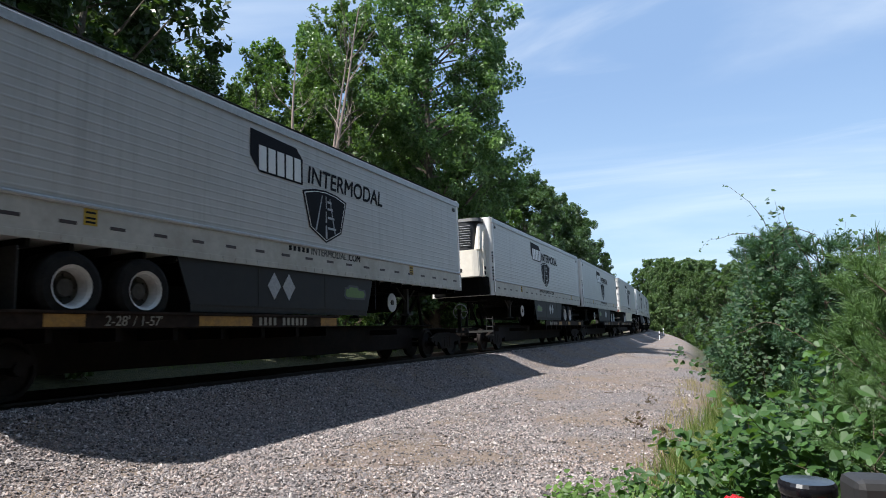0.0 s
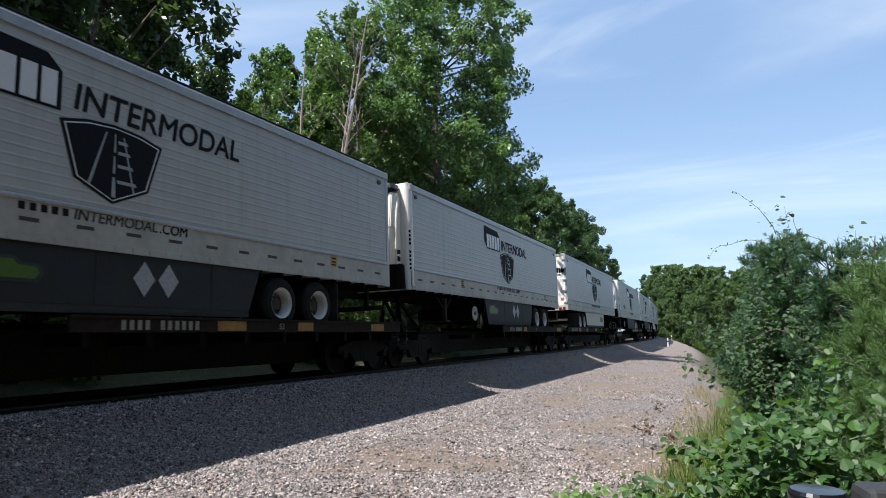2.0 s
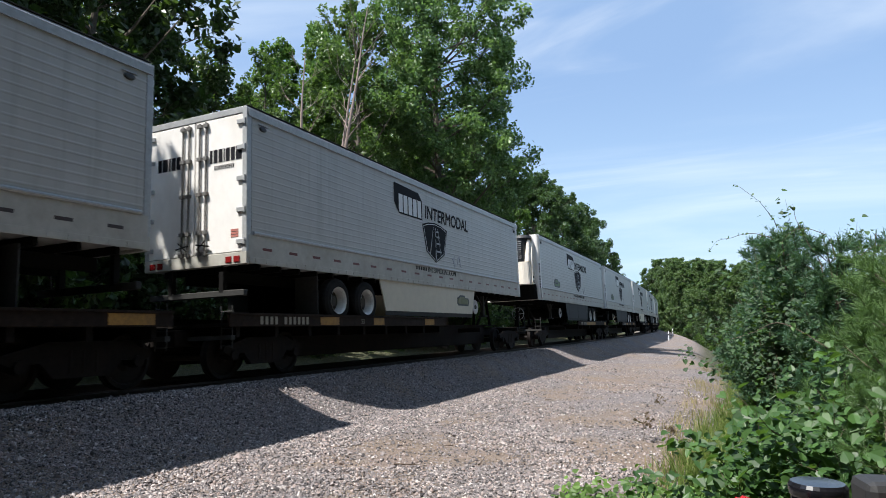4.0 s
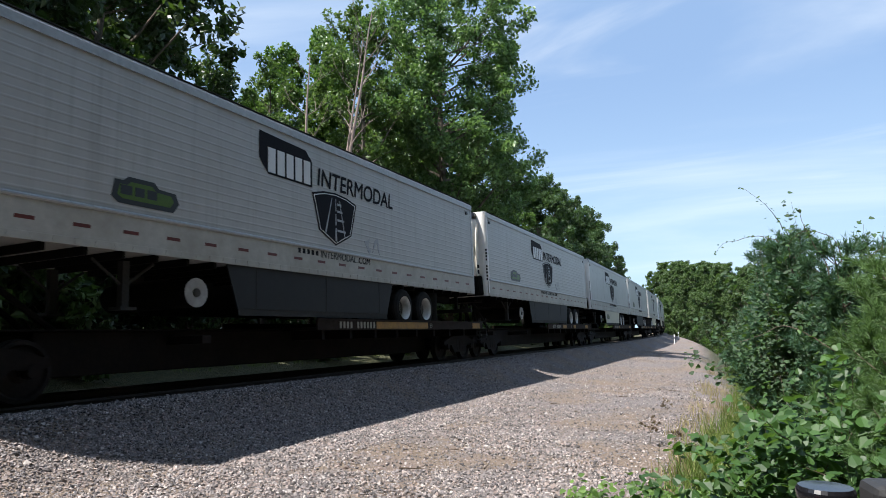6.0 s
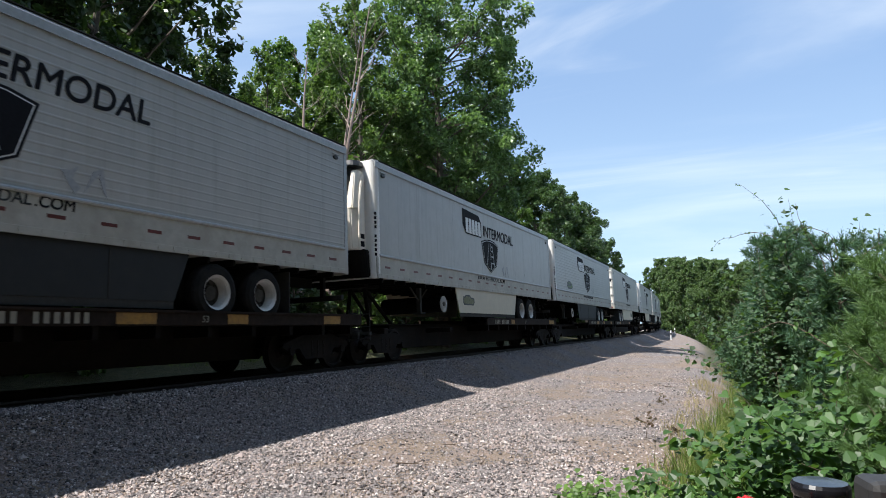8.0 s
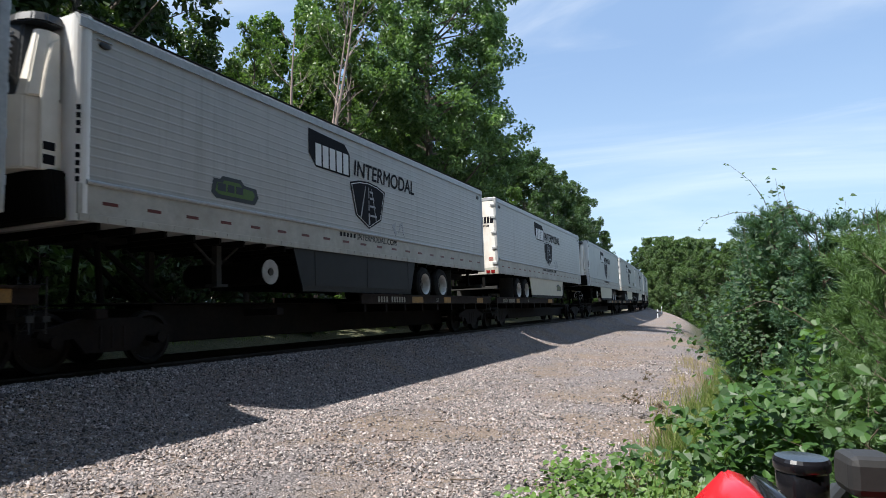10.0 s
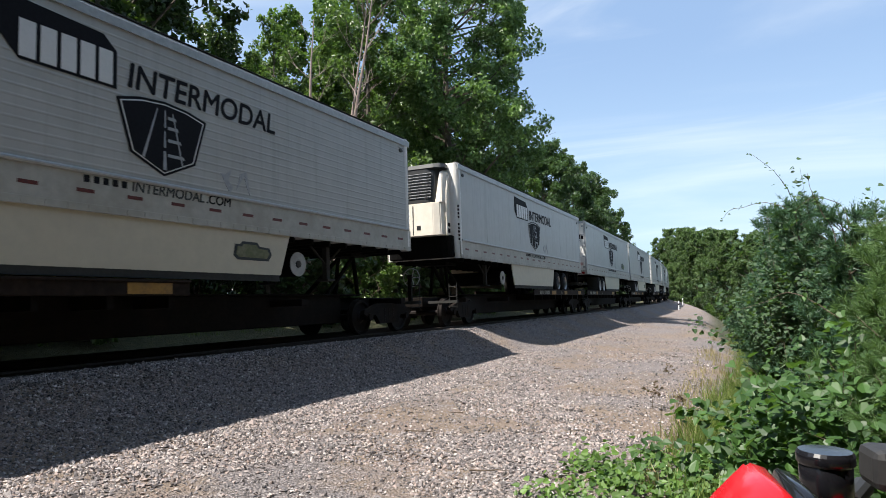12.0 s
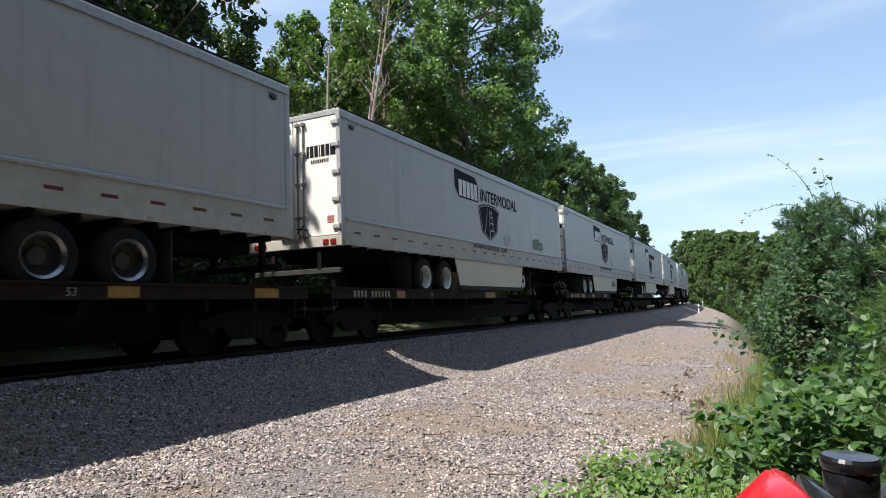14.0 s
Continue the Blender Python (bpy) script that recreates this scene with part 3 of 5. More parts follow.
def rear_doors(t, y_end, out, sooty=False):
    """Two doors with lock rods and hinges, the sill with its lamps, the bumper."""
    for sx in (-1, 1):
        bm = bmesh.new()
        ya, yb = sorted((y_end - out * 0.05, y_end + out * 0.02))
        xa, xb = sorted((sx * 0.015, sx * 1.20))
        box(bm, xa, xb, ya, yb, 1.32, 3.96, 0.012)
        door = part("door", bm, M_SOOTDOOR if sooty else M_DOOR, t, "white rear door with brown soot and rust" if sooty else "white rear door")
        for x in (0.14, 0.30):
            piece("lock_rod", LOCKROD, door, pose(sx * x, y_end + out * 0.05, 0))
        for z in (1.5, 2.1, 2.7, 3.3, 3.8):
            piece("hinge", HINGE, door, pose(sx * 1.235, y_end + out * 0.04, z, 0, 0, 0 if sx > 0 else 180))
        bm = bmesh.new()
        tube(bm, (sx * 0.10, y_end + out * 0.07, 1.52), (sx * 0.42, y_end + out * 0.07, 1.47), 0.014, 0.014, 6)
        tube(bm, (sx * 0.14, y_end + out * 0.09, 1.42), (sx * 0.34, y_end + out * 0.09, 1.58), 0.012, 0.012, 6)
        part("handle", bm, M_BLACK, door)
        plates = []
        x = 0.38
        for w in ((0.07, 0.1, 0.1, 0.03, 0.1, 0.1, 0.14) if sx > 0 else (0.11, 0.11, 0.05, 0.14, 0.1)):
            plates.append((sx * x, w))
            x += w + 0.025
        bm = bmesh.new()
        for x, w in plates:
            xa, xb = sorted((x, x + sx * w))
            box(bm, xa, xb, *sorted((y_end + out * 0.018, y_end + out * 0.026)), 3.08, 3.34)
        part("lettering", bm, M_DECAL, door, "black lettering on the door")
        bm = bmesh.new()
        if sx > 0:
            for k in range(10):
                box(bm, 0.50 + 0.05 * k, 0.53 + 0.05 * k, *sorted((y_end + out * 0.018, y_end + out * 0.026)), 2.94, 3.02)
            for k in range(10 if sooty else 0):
                if k != 4:
                    box(bm, 0.36, 0.42, *sorted((y_end + out * 0.018, y_end + out * 0.026)), 2.72 - 0.10 * k, 2.79 - 0.10 * k)
            tagged(part("small_lettering", bm, M_DECAL, door, "small dark characters"), kind="stuff")
            bm = bmesh.new()
            for k in range(3):
                box(bm, 0.92, 1.10, *sorted((y_end + out * 0.018, y_end + out * 0.026)), 1.60 + 0.055 * k, 1.64 + 0.055 * k)
            part("warning_label", bm, M_PALERED, door, "small red warning label")
        else:
            bm.free()
    ya, yb = sorted((y_end - out * 0.10, y_end + out * 0.03))
    bm = bmesh.new()
    box(bm, -SIDE, SIDE, ya, yb, 1.08, 1.31, 0.01)
    sill = part("rear_sill", bm, M_LOWER, t, "scuffed white rear sill")
    for x in (-1.15, -0.95, 0.80, 1.0):
        bm = bmesh.new()
        box(bm, x, x + 0.15, *sorted((y_end + out * 0.025, y_end + out * 0.045)), 1.12, 1.24, 0.01)
        part("tail_lamp", bm, M_LAMPRED, sill, "red tail lamp")
    for x0, x1, z0, z1 in ((-SIDE, -1.19, 1.3, 4.08), (1.19, SIDE, 1.3, 4.08), (-1.2, 1.2, 3.97, 4.10)):
        bm = bmesh.new()
        box(bm, x0, x1, ya, yb, z0, z1, 0.01)
        part("rear_frame", bm, M_ALU, t, "bare aluminium rear frame")
    for x in (-0.65, 0.65):
        bm = bmesh.new()
        box(bm, x - 0.05, x + 0.05, *sorted((y_end - out * 0.12, y_end - out * 0.02)), 0.58, 1.10)
        part("bumper_post", bm, M_BLACK, t)
    bm = bmesh.new()
    box(bm, -1.2, 1.2, *sorted((y_end - out * 0.12, y_end - out * 0.02)), 0.50, 0.62, 0.015)
    part("bumper", bm, M_FLAP, t, "dark steel under-run bumper")


EMBLEM = [(-0.86, 1.06), (-0.46, 1.16), (0.0, 1.20), (0.46, 1.16), (0.86, 1.06), (0.62, 0.28), (0.0, 0.0), (-0.62, 0.28)]


def emblem_mesh(grow, mat):
    return mesh_of(slab([(y * grow, (z - 0.6) * grow) for y, z in EMBLEM], 0.004, 0), mat)


def road_mesh():
    """The pale lines inside the shield: a dark road's edge and the rungs beside it."""
    pl = [[(-0.42, -0.36), (-0.37, -0.36), (-0.13, 0.46), (-0.15, 0.46)], [(-0.03, -0.50), (0.04, -0.50), (0.02, -0.2), (-0.02, -0.2)],
          [(-0.02, -0.14), (0.02, -0.14), (0.015, 0.12), (-0.01, 0.12)], [(-0.01, 0.18), (0.02, 0.18), (0.015, 0.46), (-0.005, 0.46)],
          [(0.34, -0.40), (0.37, -0.40), (0.16, 0.44), (0.14, 0.44)]]
    for z in (-0.28, -0.04, 0.16, 0.32):
        pl.append([(0.06, z), (0.40 - 0.28 * (z + 0.3), z), (0.38 - 0.28 * (z + 0.3), z + 0.05), (0.06, z + 0.05)])
    return mesh_of(joined(pl, 0.004, 0), M_GREYDECAL)


def wordmark_back_mesh():
    pts = [(-0.82, 0.42), (0.62, 0.36), (0.84, 0.16), (0.84, -0.40), (-0.56, -0.40), (-0.82, -0.12)]
    return mesh_of(slab(pts, 0.004, 0), M_DECAL)


def wordmark_block_mesh():
    return mesh_of(slab(rect(-0.11, 0.11, -0.36, 0.14), 0.004, 0), M_WHITEDECAL)


def web_mesh(lo, hi, mat):
    return mesh_of(joined([rect(-1.4 + 0.148 * k, -1.4 + 0.148 * k + 0.085, -0.05, 0.05) for k in range(lo, hi)], 0.004, 0), mat)


SHIELD, SHIELD_LINE, SHIELD_IN, ROAD = emblem_mesh(1.0, M_DECAL), emblem_mesh(0.93, M_WHITEDECAL), emblem_mesh(0.90, M_DECAL), road_mesh()
MARK_BACK, MARK_BLOCK = wordmark_back_mesh(), wordmark_block_mesh()
WEB = [web_mesh(0, 5, M_DECAL)]
DIAMOND = mesh_of(slab([(-0.2, 0), (0, -0.27), (0.2, 0), (0, 0.27)], 0.004, 0), M_GREYDECAL)
PLATE = mesh_of(slab([(-0.55, -0.10), (-0.45, -0.17), (0.50, -0.17), (0.58, -0.05), (0.52, 0.06), (0.2, 0.08), (0.12, 0.17), (-0.3, 0.17), (-0.36, 0.10), (-0.5, 0.10)], 0.004, 0), M_GREEN)
PLATE_BACK = mesh_of(slab([(-0.60, -0.12), (-0.48, -0.21), (0.53, -0.21), (0.64, -0.06), (0.57, 0.10), (0.24, 0.12), (0.15, 0.21), (-0.32, 0.21), (-0.40, 0.14), (-0.55, 0.14)], 0.004, 0), M_GRILLE)
PLATE_MARK = mesh_of(joined([rect(-0.45, -0.25, -0.07, 0.07), rect(-0.2, -0.03, -0.07, 0.07), rect(0.02, 0.2, -0.07, 0.07)], 0.004, 0), M_GRILLE)
GHOST = mesh_of(joined([[(-0.32, 0.10), (-0.10, -0.22), (-0.02, -0.1), (-0.14, 0.0), (-0.06, 0.2), (-0.18, 0.12)], [(0.04, -0.16), (0.26, 0.14), (0.30, -0.04), (0.40, -0.2), (0.32, 0.24), (0.16, 0.16)]], 0.003, 0), M_GREYDECAL)


def text_mesh(words, size, mat, bold=0.0):
    cu = bpy.data.curves.new("words", "FONT")
    cu.body, cu.size, cu.extrude, cu.shear = words, size, 0.002, 0.12
    ob = new("words", cu)
    bpy.context.view_layer.update()
    me = bpy.data.meshes.new_from_object(ob.evaluated_get(bpy.context.evaluated_depsgraph_get()))
    bpy.data.objects.remove(ob)
    if bold:
        thick = bmesh.new()
        for k, (a, b) in enumerate(((0, 0), (bold, 0), (-bold, 0), (0, bold), (0, -bold))):
            one = me.copy()
            one.transform(Matrix.Translation((a, b, 0.0006 * k)))
            thick.from_mesh(one)
            bpy.data.meshes.remove(one)
        thick.to_mesh(me)
        thick.free()
    me.materials.clear()
    me.materials.append(mat)
    return me


UPRIGHT = Matrix.Rotation(math.radians(90), 4, "Z") @ Matrix.Rotation(math.radians(90), 4, "X")
word = text_mesh("INTERMODAL", 0.545, M_DECAL, 0.008)
WEB_WORD, WEB_END = text_mesh("INTERMODAL", 0.225, M_GRILLE, 0.003), text_mesh(".COM", 0.225, M_DECAL, 0.004)


def semi_trailer(nose, ribbed, skirt, diamonds, eco, chrome, sticker, setback, c, label, sooty=False, tank_at=3.5):
    """nose: -1 the front faces towards -y, 1 towards +y. The decorated side faces +x."""
    t = thing("semi_trailer", label, "trailer", "trailers on the train")
    body = piece("body", BODY[ribbed], t)
    for sx in (-1, 1):
        bm = bmesh.new()
        pr = [(0, 3.90), (0.026, 3.90), (0.030, 4.04), (-0.05, 4.115), (-0.10, 4.115), (-0.10, 4.10), (0, 4.0)]
        a = [bm.verts.new((sx * (SIDE + x - 0.006), -HALF, z)) for x, z in pr]
        b = [bm.verts.new((sx * (SIDE + x - 0.006), HALF, z)) for x, z in pr]
        bm.faces.new(a), bm.faces.new(b)
        for i in range(len(pr)):
            bm.faces.new((a[i], a[(i + 1) % len(pr)], b[(i + 1) % len(pr)], b[i]))
        bmesh.ops.recalc_face_normals(bm, faces=bm.faces[:])
        part("top_rail", bm, M_ALU, t, "bare aluminium top rail")
        bm = bmesh.new()
        xa, xb = sorted((sx * (SIDE - 0.09), sx * (SIDE - 0.012)))
        box(bm, xa, xb, -HALF + 0.01, HALF - 0.01, 4.110, 4.126, 0.004)
        part("roof_edge", bm, M_FLAP, t, "scuffed dark roof edge")
        bm = bmesh.new()
        xa, xb = sorted((sx * (SIDE - 0.02), sx * (SIDE + 0.004)))
        box(bm, xa, xb, -HALF + 0.03, HALF - 0.02, 1.20, 1.63, 0.004)
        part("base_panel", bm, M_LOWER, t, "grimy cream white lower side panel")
        bm = bmesh.new()
        xa, xb = sorted((sx * (SIDE - 0.01), sx * (SIDE + 0.014)))
        box(bm, xa, xb, -HALF + 0.05, HALF - 0.05, 1.095, 1.205, 0.006)
        for k in range(52):
            y = -HALF + 0.2 + 0.305 * k
            xc, xd = sorted((sx * (SIDE + 0.012), sx * (SIDE + 0.02)))
            box(bm, xc, xd, y, y + 0.05, 1.11, 1.19)
        part("bottom_rail", bm, M_LOWER, t, "riveted bottom rail")
        bm = bmesh.new()
        tube(bm, (sx * (SIDE + 0.004), -HALF + 0.15, 1.66), (sx * (SIDE + 0.004), HALF - 0.15, 1.66), 0.038, 0.038, 10)
        part("rub_rail", bm, M_ALU, t, "round grey belt rail")
        bm = bmesh.new()
        tube(bm, (sx * (SIDE - 0.14), nose * (HALF - 0.14), 1.10), (sx * (SIDE - 0.14), nose * (HALF - 0.14), 4.10), 0.15, 0.15, 20)
        part("corner_post", bm, M_SUNLITWHITE, t, "rounded white front corner post")
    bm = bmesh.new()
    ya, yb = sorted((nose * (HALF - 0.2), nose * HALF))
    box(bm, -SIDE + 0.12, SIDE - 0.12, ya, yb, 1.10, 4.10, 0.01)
    part("front_wall", bm, M_SUNLITWHITE, t)
    if not ribbed:
        for k in range(1, 13):
            piece("panel_seam", SEAM, body, pose(SIDE - 0.012, -HALF + 1.22 * k, 2.78))
    # marks along the lower panel
    for k in range(20):
        piece("reflector", DARKTAPE if diamonds else TAPE, body, pose(SIDE + 0.005, -HALF + 0.55 + 0.79 * k, 1.385))
    # painted side
    x = SIDE - 0.0045
    em = piece("emblem", SHIELD, t, pose(x, c, 2.40), "black shield emblem with a pale road")
    piece("border", SHIELD_LINE, em, pose(0.003, 0, 0))
    piece("shield", SHIELD_IN, em, pose(0.006, 0, 0))
    piece("road_line", ROAD, em, pose(0.009, 0, 0))
    wm = piece("wordmark", MARK_BACK, t, pose(x, c - 1.69, 3.36), "black block wordmark with white shapes")
    for k in range(5):
        piece("block", MARK_BLOCK, wm, pose(0.004, -0.46 + 0.28 * k, 0))
    piece("lettering", word, t, Matrix.Translation((x, c - 0.69, 3.06)) @ UPRIGHT @ Matrix.Diagonal((0.965, 1, 1, 1)), "black painted capitals")
    for k, me in enumerate(WEB):
        piece("web_line", me, t, pose(SIDE + 0.006, c + 0.05, 1.555), "small painted line of characters")["kind"] = "stuff"
    piece("small_lettering", WEB_WORD, t, Matrix.Translation((SIDE + 0.008, c - 0.60, 1.485)) @ UPRIGHT, "small grey painted capitals")
    piece("small_lettering", WEB_END, t, Matrix.Translation((SIDE + 0.008, c + 0.84, 1.485)) @ UPRIGHT, "small black painted capitals")
    if eco == "side":
        e = piece("green_badge", PLATE_BACK, t, pose(x, nose * 4.9, 2.02), "green badge with a dark outline")
        piece("badge_face", PLATE, e, pose(0.003, 0, 0) @ Matrix.Diagonal((1, 0.92, 0.8, 1)))
        piece("badge_mark", PLATE_MARK, e, pose(0.006, 0, 0))
    if not diamonds:
        piece("faded_mark", GHOST, t, pose(x, c + 1.5, 1.95), "faded grey marks")
    if sticker:
        for y in (nose * 4.4, -nose * 5.6):
            bm = slab(rect(y - 0.11, y + 0.11, 1.38, 1.62), 0.004, SIDE + 0.005)
            tag = part("yellow_label", bm, M_STICKER, t, "dirty yellow label with dark bars")
            part("label_bar", joined([rect(y - 0.08, y + 0.08, z, z + 0.03) for z in (1.41, 1.47, 1.55)], 0.003, SIDE + 0.008), M_DECAL, tag)
    bm = bmesh.new()
    for k in range(10):
        if k != 4:
            me = bmesh.new()
            box(me, 0.146, 0.154, -0.028, 0.028, 2.68 - 0.115 * k, 2.755 - 0.115 * k)
            box(me, 0.150, 0.156, -0.015 + 0.012 * (k % 3), 0.005 + 0.012 * (k % 3), 2.70 - 0.115 * k, 2.735 - 0.115 * k)
            flat = bpy.data.meshes.new("plate")
            me.to_mesh(flat)
            me.free()
            flat.transform(pose(SIDE - 0.14, nose * (HALF - 0.14), 0, 0, 0, nose * 42))
            bm.from_mesh(flat)
            bpy.data.meshes.remove(flat)
    tagged(part("number_column", bm, M_DECAL, t, "column of small black characters"), kind="stuff")
    for y in (HALF - 0.42, -HALF + 0.42):
        bm = bmesh.new()
        lathe(bm, [(-0.012, 0.05), (0.012, 0.05), (0.022, 0.035), (0.024, 0.001)], (0, 0, 0), "x", 18)
        bm.transform(pose(SIDE, y, 3.74) @ Matrix.Diagonal((1, 1.9, 1, 1)))
        lamp = part("marker_lamp", bm, M_GRILLE, t, "dark oval marker lamp")
        part("bracket", slab(rect(y - 0.13, y + 0.13, 3.80, 3.815), 0.03, SIDE - 0.008), M_ALU, lamp)
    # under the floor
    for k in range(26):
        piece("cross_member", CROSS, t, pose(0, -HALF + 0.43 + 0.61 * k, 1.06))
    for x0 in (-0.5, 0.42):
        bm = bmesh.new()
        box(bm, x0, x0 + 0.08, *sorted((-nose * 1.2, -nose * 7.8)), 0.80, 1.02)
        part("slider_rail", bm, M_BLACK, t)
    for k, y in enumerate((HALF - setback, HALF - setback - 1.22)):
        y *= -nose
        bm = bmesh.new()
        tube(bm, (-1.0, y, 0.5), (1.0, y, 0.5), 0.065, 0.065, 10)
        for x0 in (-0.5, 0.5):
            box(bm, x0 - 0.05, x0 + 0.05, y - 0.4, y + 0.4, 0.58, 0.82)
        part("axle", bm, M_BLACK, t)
        for sx in (-1, 1):
            w = piece("wheel", TYRE, t, pose(sx * 0.97, y, 0.505, 0, 0, 0 if sx > 0 else 180), "black dual tyres")
            piece("rim", RIMCHROME if chrome else RIM, w, None, "polished rim" if chrome else "white painted rim")
            piece("hub", HUB, w, None, "grimy dark hub")
    for sx in (-1, 1):
        y = -nose * (HALF - setback + 0.75)
        bm = bmesh.new()
        box(bm, sx * 0.95 - 0.30, sx * 0.95 + 0.30, y - 0.012, y + 0.012, 0.18, 1.0, 0.005)
        part("mud_flap", bm, M_FLAP, t, "grey hanging mud flap")
        y = nose * 4.9
        bm = bmesh.new()
        box(bm, sx * 0.85 - 0.06, sx * 0.85 + 0.06, y - 0.06, y + 0.06, 0.30, 1.02)
        tube(bm, (sx * 0.85, y, 0.62), (sx * 0.85, y - nose * 0.55, 1.02), 0.025, 0.025, 6)
        tube(bm, (sx * 0.85, y, 0.62), (sx * 0.85, y + nose * 0.55, 1.02), 0.025, 0.025, 6)
        box(bm, sx * 0.85 - 0.14, sx * 0.85 + 0.14, y - 0.14, y + 0.14, 0.26, 0.31)
        part("landing_leg", bm, M_FLAP, t, "grey folded landing leg")
    bm = bmesh.new()
    y = nose * tank_at
    lathe(bm, [(-1.05, 0.03), (-1.05, 0.22), (-1.0, 0.25), (1.0, 0.25), (1.05, 0.22), (1.055, 0.03)], (0, y, 0.58), "x", 20)
    tank = part("fuel_tank", bm, M_BLACK, t, "black fuel tank with a white end")
    bm = bmesh.new()
    lathe(bm, [(1.05, 0.24), (1.075, 0.25), (1.08, 0.10), (1.06, 0.06), (1.075, 0.01)], (0, y, 0.58), "x", 24)
    part("tank_end", bm, M_TANKEND, tank, "dull white round end cap")
    bm = bmesh.new()
    lathe(bm, [(1.058, 0.075), (1.095, 0.07), (1.10, 0.01)], (0, y, 0.58), "x", 16)
    part("filler_cap", bm, M_HUB, tank, "dark filler cap")
    if skirt:
        y0, y1 = nose * (2.3 if diamonds else 3.15), -nose * (HALF - setback - 1.22 - 0.62)
        sgn = 1 if y1 > y0 else -1
        mat = M_SKIRTWHITE if skirt == "white" else M_SKIRTBLACK
        pts = [(y0, 1.10), (y0 + sgn * 0.28, 0.32), (y1 - sgn * 0.30, 0.32), (y1, 1.10)]
        for xx in (SIDE - 0.06, -SIDE + 0.03):
            sk = part("side_skirt", slab(pts, 0.03, xx), mat, t, skirt + " side skirt panel")
            if xx > 0:
                for yy in (() if skirt == "white" else (-2.4, -0.2, 2.0)):
                    part("skirt_seam", slab(rect(yy * -nose, yy * -nose + 0.02, 0.34, 1.09), 0.004, SIDE - 0.028), M_FLAP, sk)
                part("skirt_edge", slab(rect(min(y0, y1) + 0.3, max(y0, y1) - 0.3, 0.20, 0.33), 0.012, SIDE - 0.05), M_FLAP, sk, "dark rubber skirt edge")
                if eco == "skirt" or diamonds:
                    yb = nose * (1.45 if diamonds else 2.1)
                    e = piece("green_badge", PLATE_BACK, sk, pose(SIDE - 0.027, yb, 0.74) @ Matrix.Diagonal((1, 0.8, 0.8, 1)), "dark green badge")
                    part("badge_face", bmesh_copy(PLATE, pose(SIDE - 0.022, yb, 0.74) @ Matrix.Diagonal((1, 0.76, 0.7, 1))), M_DULLGREEN if skirt == "white" else M_GREEN, sk)
                if diamonds:
                    for dy in (-0.23, 0.23):
                        piece("placard", DIAMOND, sk, pose(SIDE - 0.026, c - 0.35 - nose * 1.2 + dy, 0.74), "white diamond placard holder")
    reefer_unit(t, nose)
    rear_doors(t, -nose * HALF, -nose, sooty)
    return t


def bmesh_copy(me, m):
    bm = bmesh.new()
    bm.from_mesh(me)
    bmesh.ops.transform(bm, matrix=m, verts=bm.verts[:])
    return bm


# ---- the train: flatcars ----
# grimy steel, taken near black to carry the shade under the train
M_CARSTEEL = surface("grimy_shaded_car_steel", (0.009, 0.007, 0.006), 0.8, 0.0, 14, 0.35, 2, (0.022, 0.014, 0.010), 0.5, 0.2, 0.004)
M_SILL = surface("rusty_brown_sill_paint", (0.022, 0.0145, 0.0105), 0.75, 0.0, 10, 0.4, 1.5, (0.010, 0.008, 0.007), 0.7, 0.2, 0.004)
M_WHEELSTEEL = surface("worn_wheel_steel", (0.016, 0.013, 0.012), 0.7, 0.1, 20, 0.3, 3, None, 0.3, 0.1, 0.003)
# sheen cut as well, so the shaded underside stays dark
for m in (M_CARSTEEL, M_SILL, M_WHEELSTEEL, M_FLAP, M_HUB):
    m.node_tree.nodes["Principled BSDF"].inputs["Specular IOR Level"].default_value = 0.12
M_STENCIL = surface("cream_stencil_paint", (0.26, 0.24, 0.19), 0.6, 0, 20, 0.15, 5, None, 0.2, 0)


def wheelset_mesh():
    bm = bmesh.new()
    tube(bm, (-0.95, 0, 0), (0.95, 0, 0), 0.08, 0.08, 10)
    for sx in (-1, 1):
        lathe(bm, [(sx * 0.66, 0.09), (sx * 0.68, 0.44), (sx * 0.715, 0.435), (sx * 0.72, 0.42), (sx * 0.81, 0.415), (sx * 0.81, 0.36), (sx * 0.765, 0.33), (sx * 0.76, 0.15), (sx * 0.80, 0.09)], (0, 0, 0), "x", 26)
        for k in range(4):
            a = math.pi / 2 * k
            tube(bm, (sx * 0.95, 0.045 * math.cos(a), 0.045 * math.sin(a)), (sx * 0.975, 0.045 * math.cos(a), 0.045 * math.sin(a)), 0.016, 0.016, 6)
    return mesh_of(bm, M_WHEELSTEEL)


def truck_frame_mesh():
    bm = bmesh.new()
    for sx in (-1, 1):
        pts = [(-1.15, 0.50), (-1.12, 0.58), (-0.5, 0.74), (0.5, 0.74), (1.12, 0.58), (1.15, 0.50), (0.98, 0.42), (0.62, 0.46), (0.42, 0.24), (-0.42, 0.24), (-0.62, 0.46), (-0.98, 0.42)]
        other = slab(pts, 0.12, sx * 0.99 - 0.06)
        me = bpy.data.meshes.new("plate")
        other.to_mesh(me)
        other.free()
        bm.from_mesh(me)
        bpy.data.meshes.remove(me)
        for y in (-0.2, 0, 0.2):
            tube(bm, (sx * 0.99, y, 0.30), (sx * 0.99, y, 0.62), 0.07, 0.07, 8)
        for y in (-0.89, 0.89):
            tube(bm, (sx * 0.93, y, 0.42), (sx * 1.09, y, 0.42), 0.10, 0.09, 10)
    box(bm, -1.0, 1.0, -0.18, 0.18, 0.52, 0.72)
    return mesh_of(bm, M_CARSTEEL)


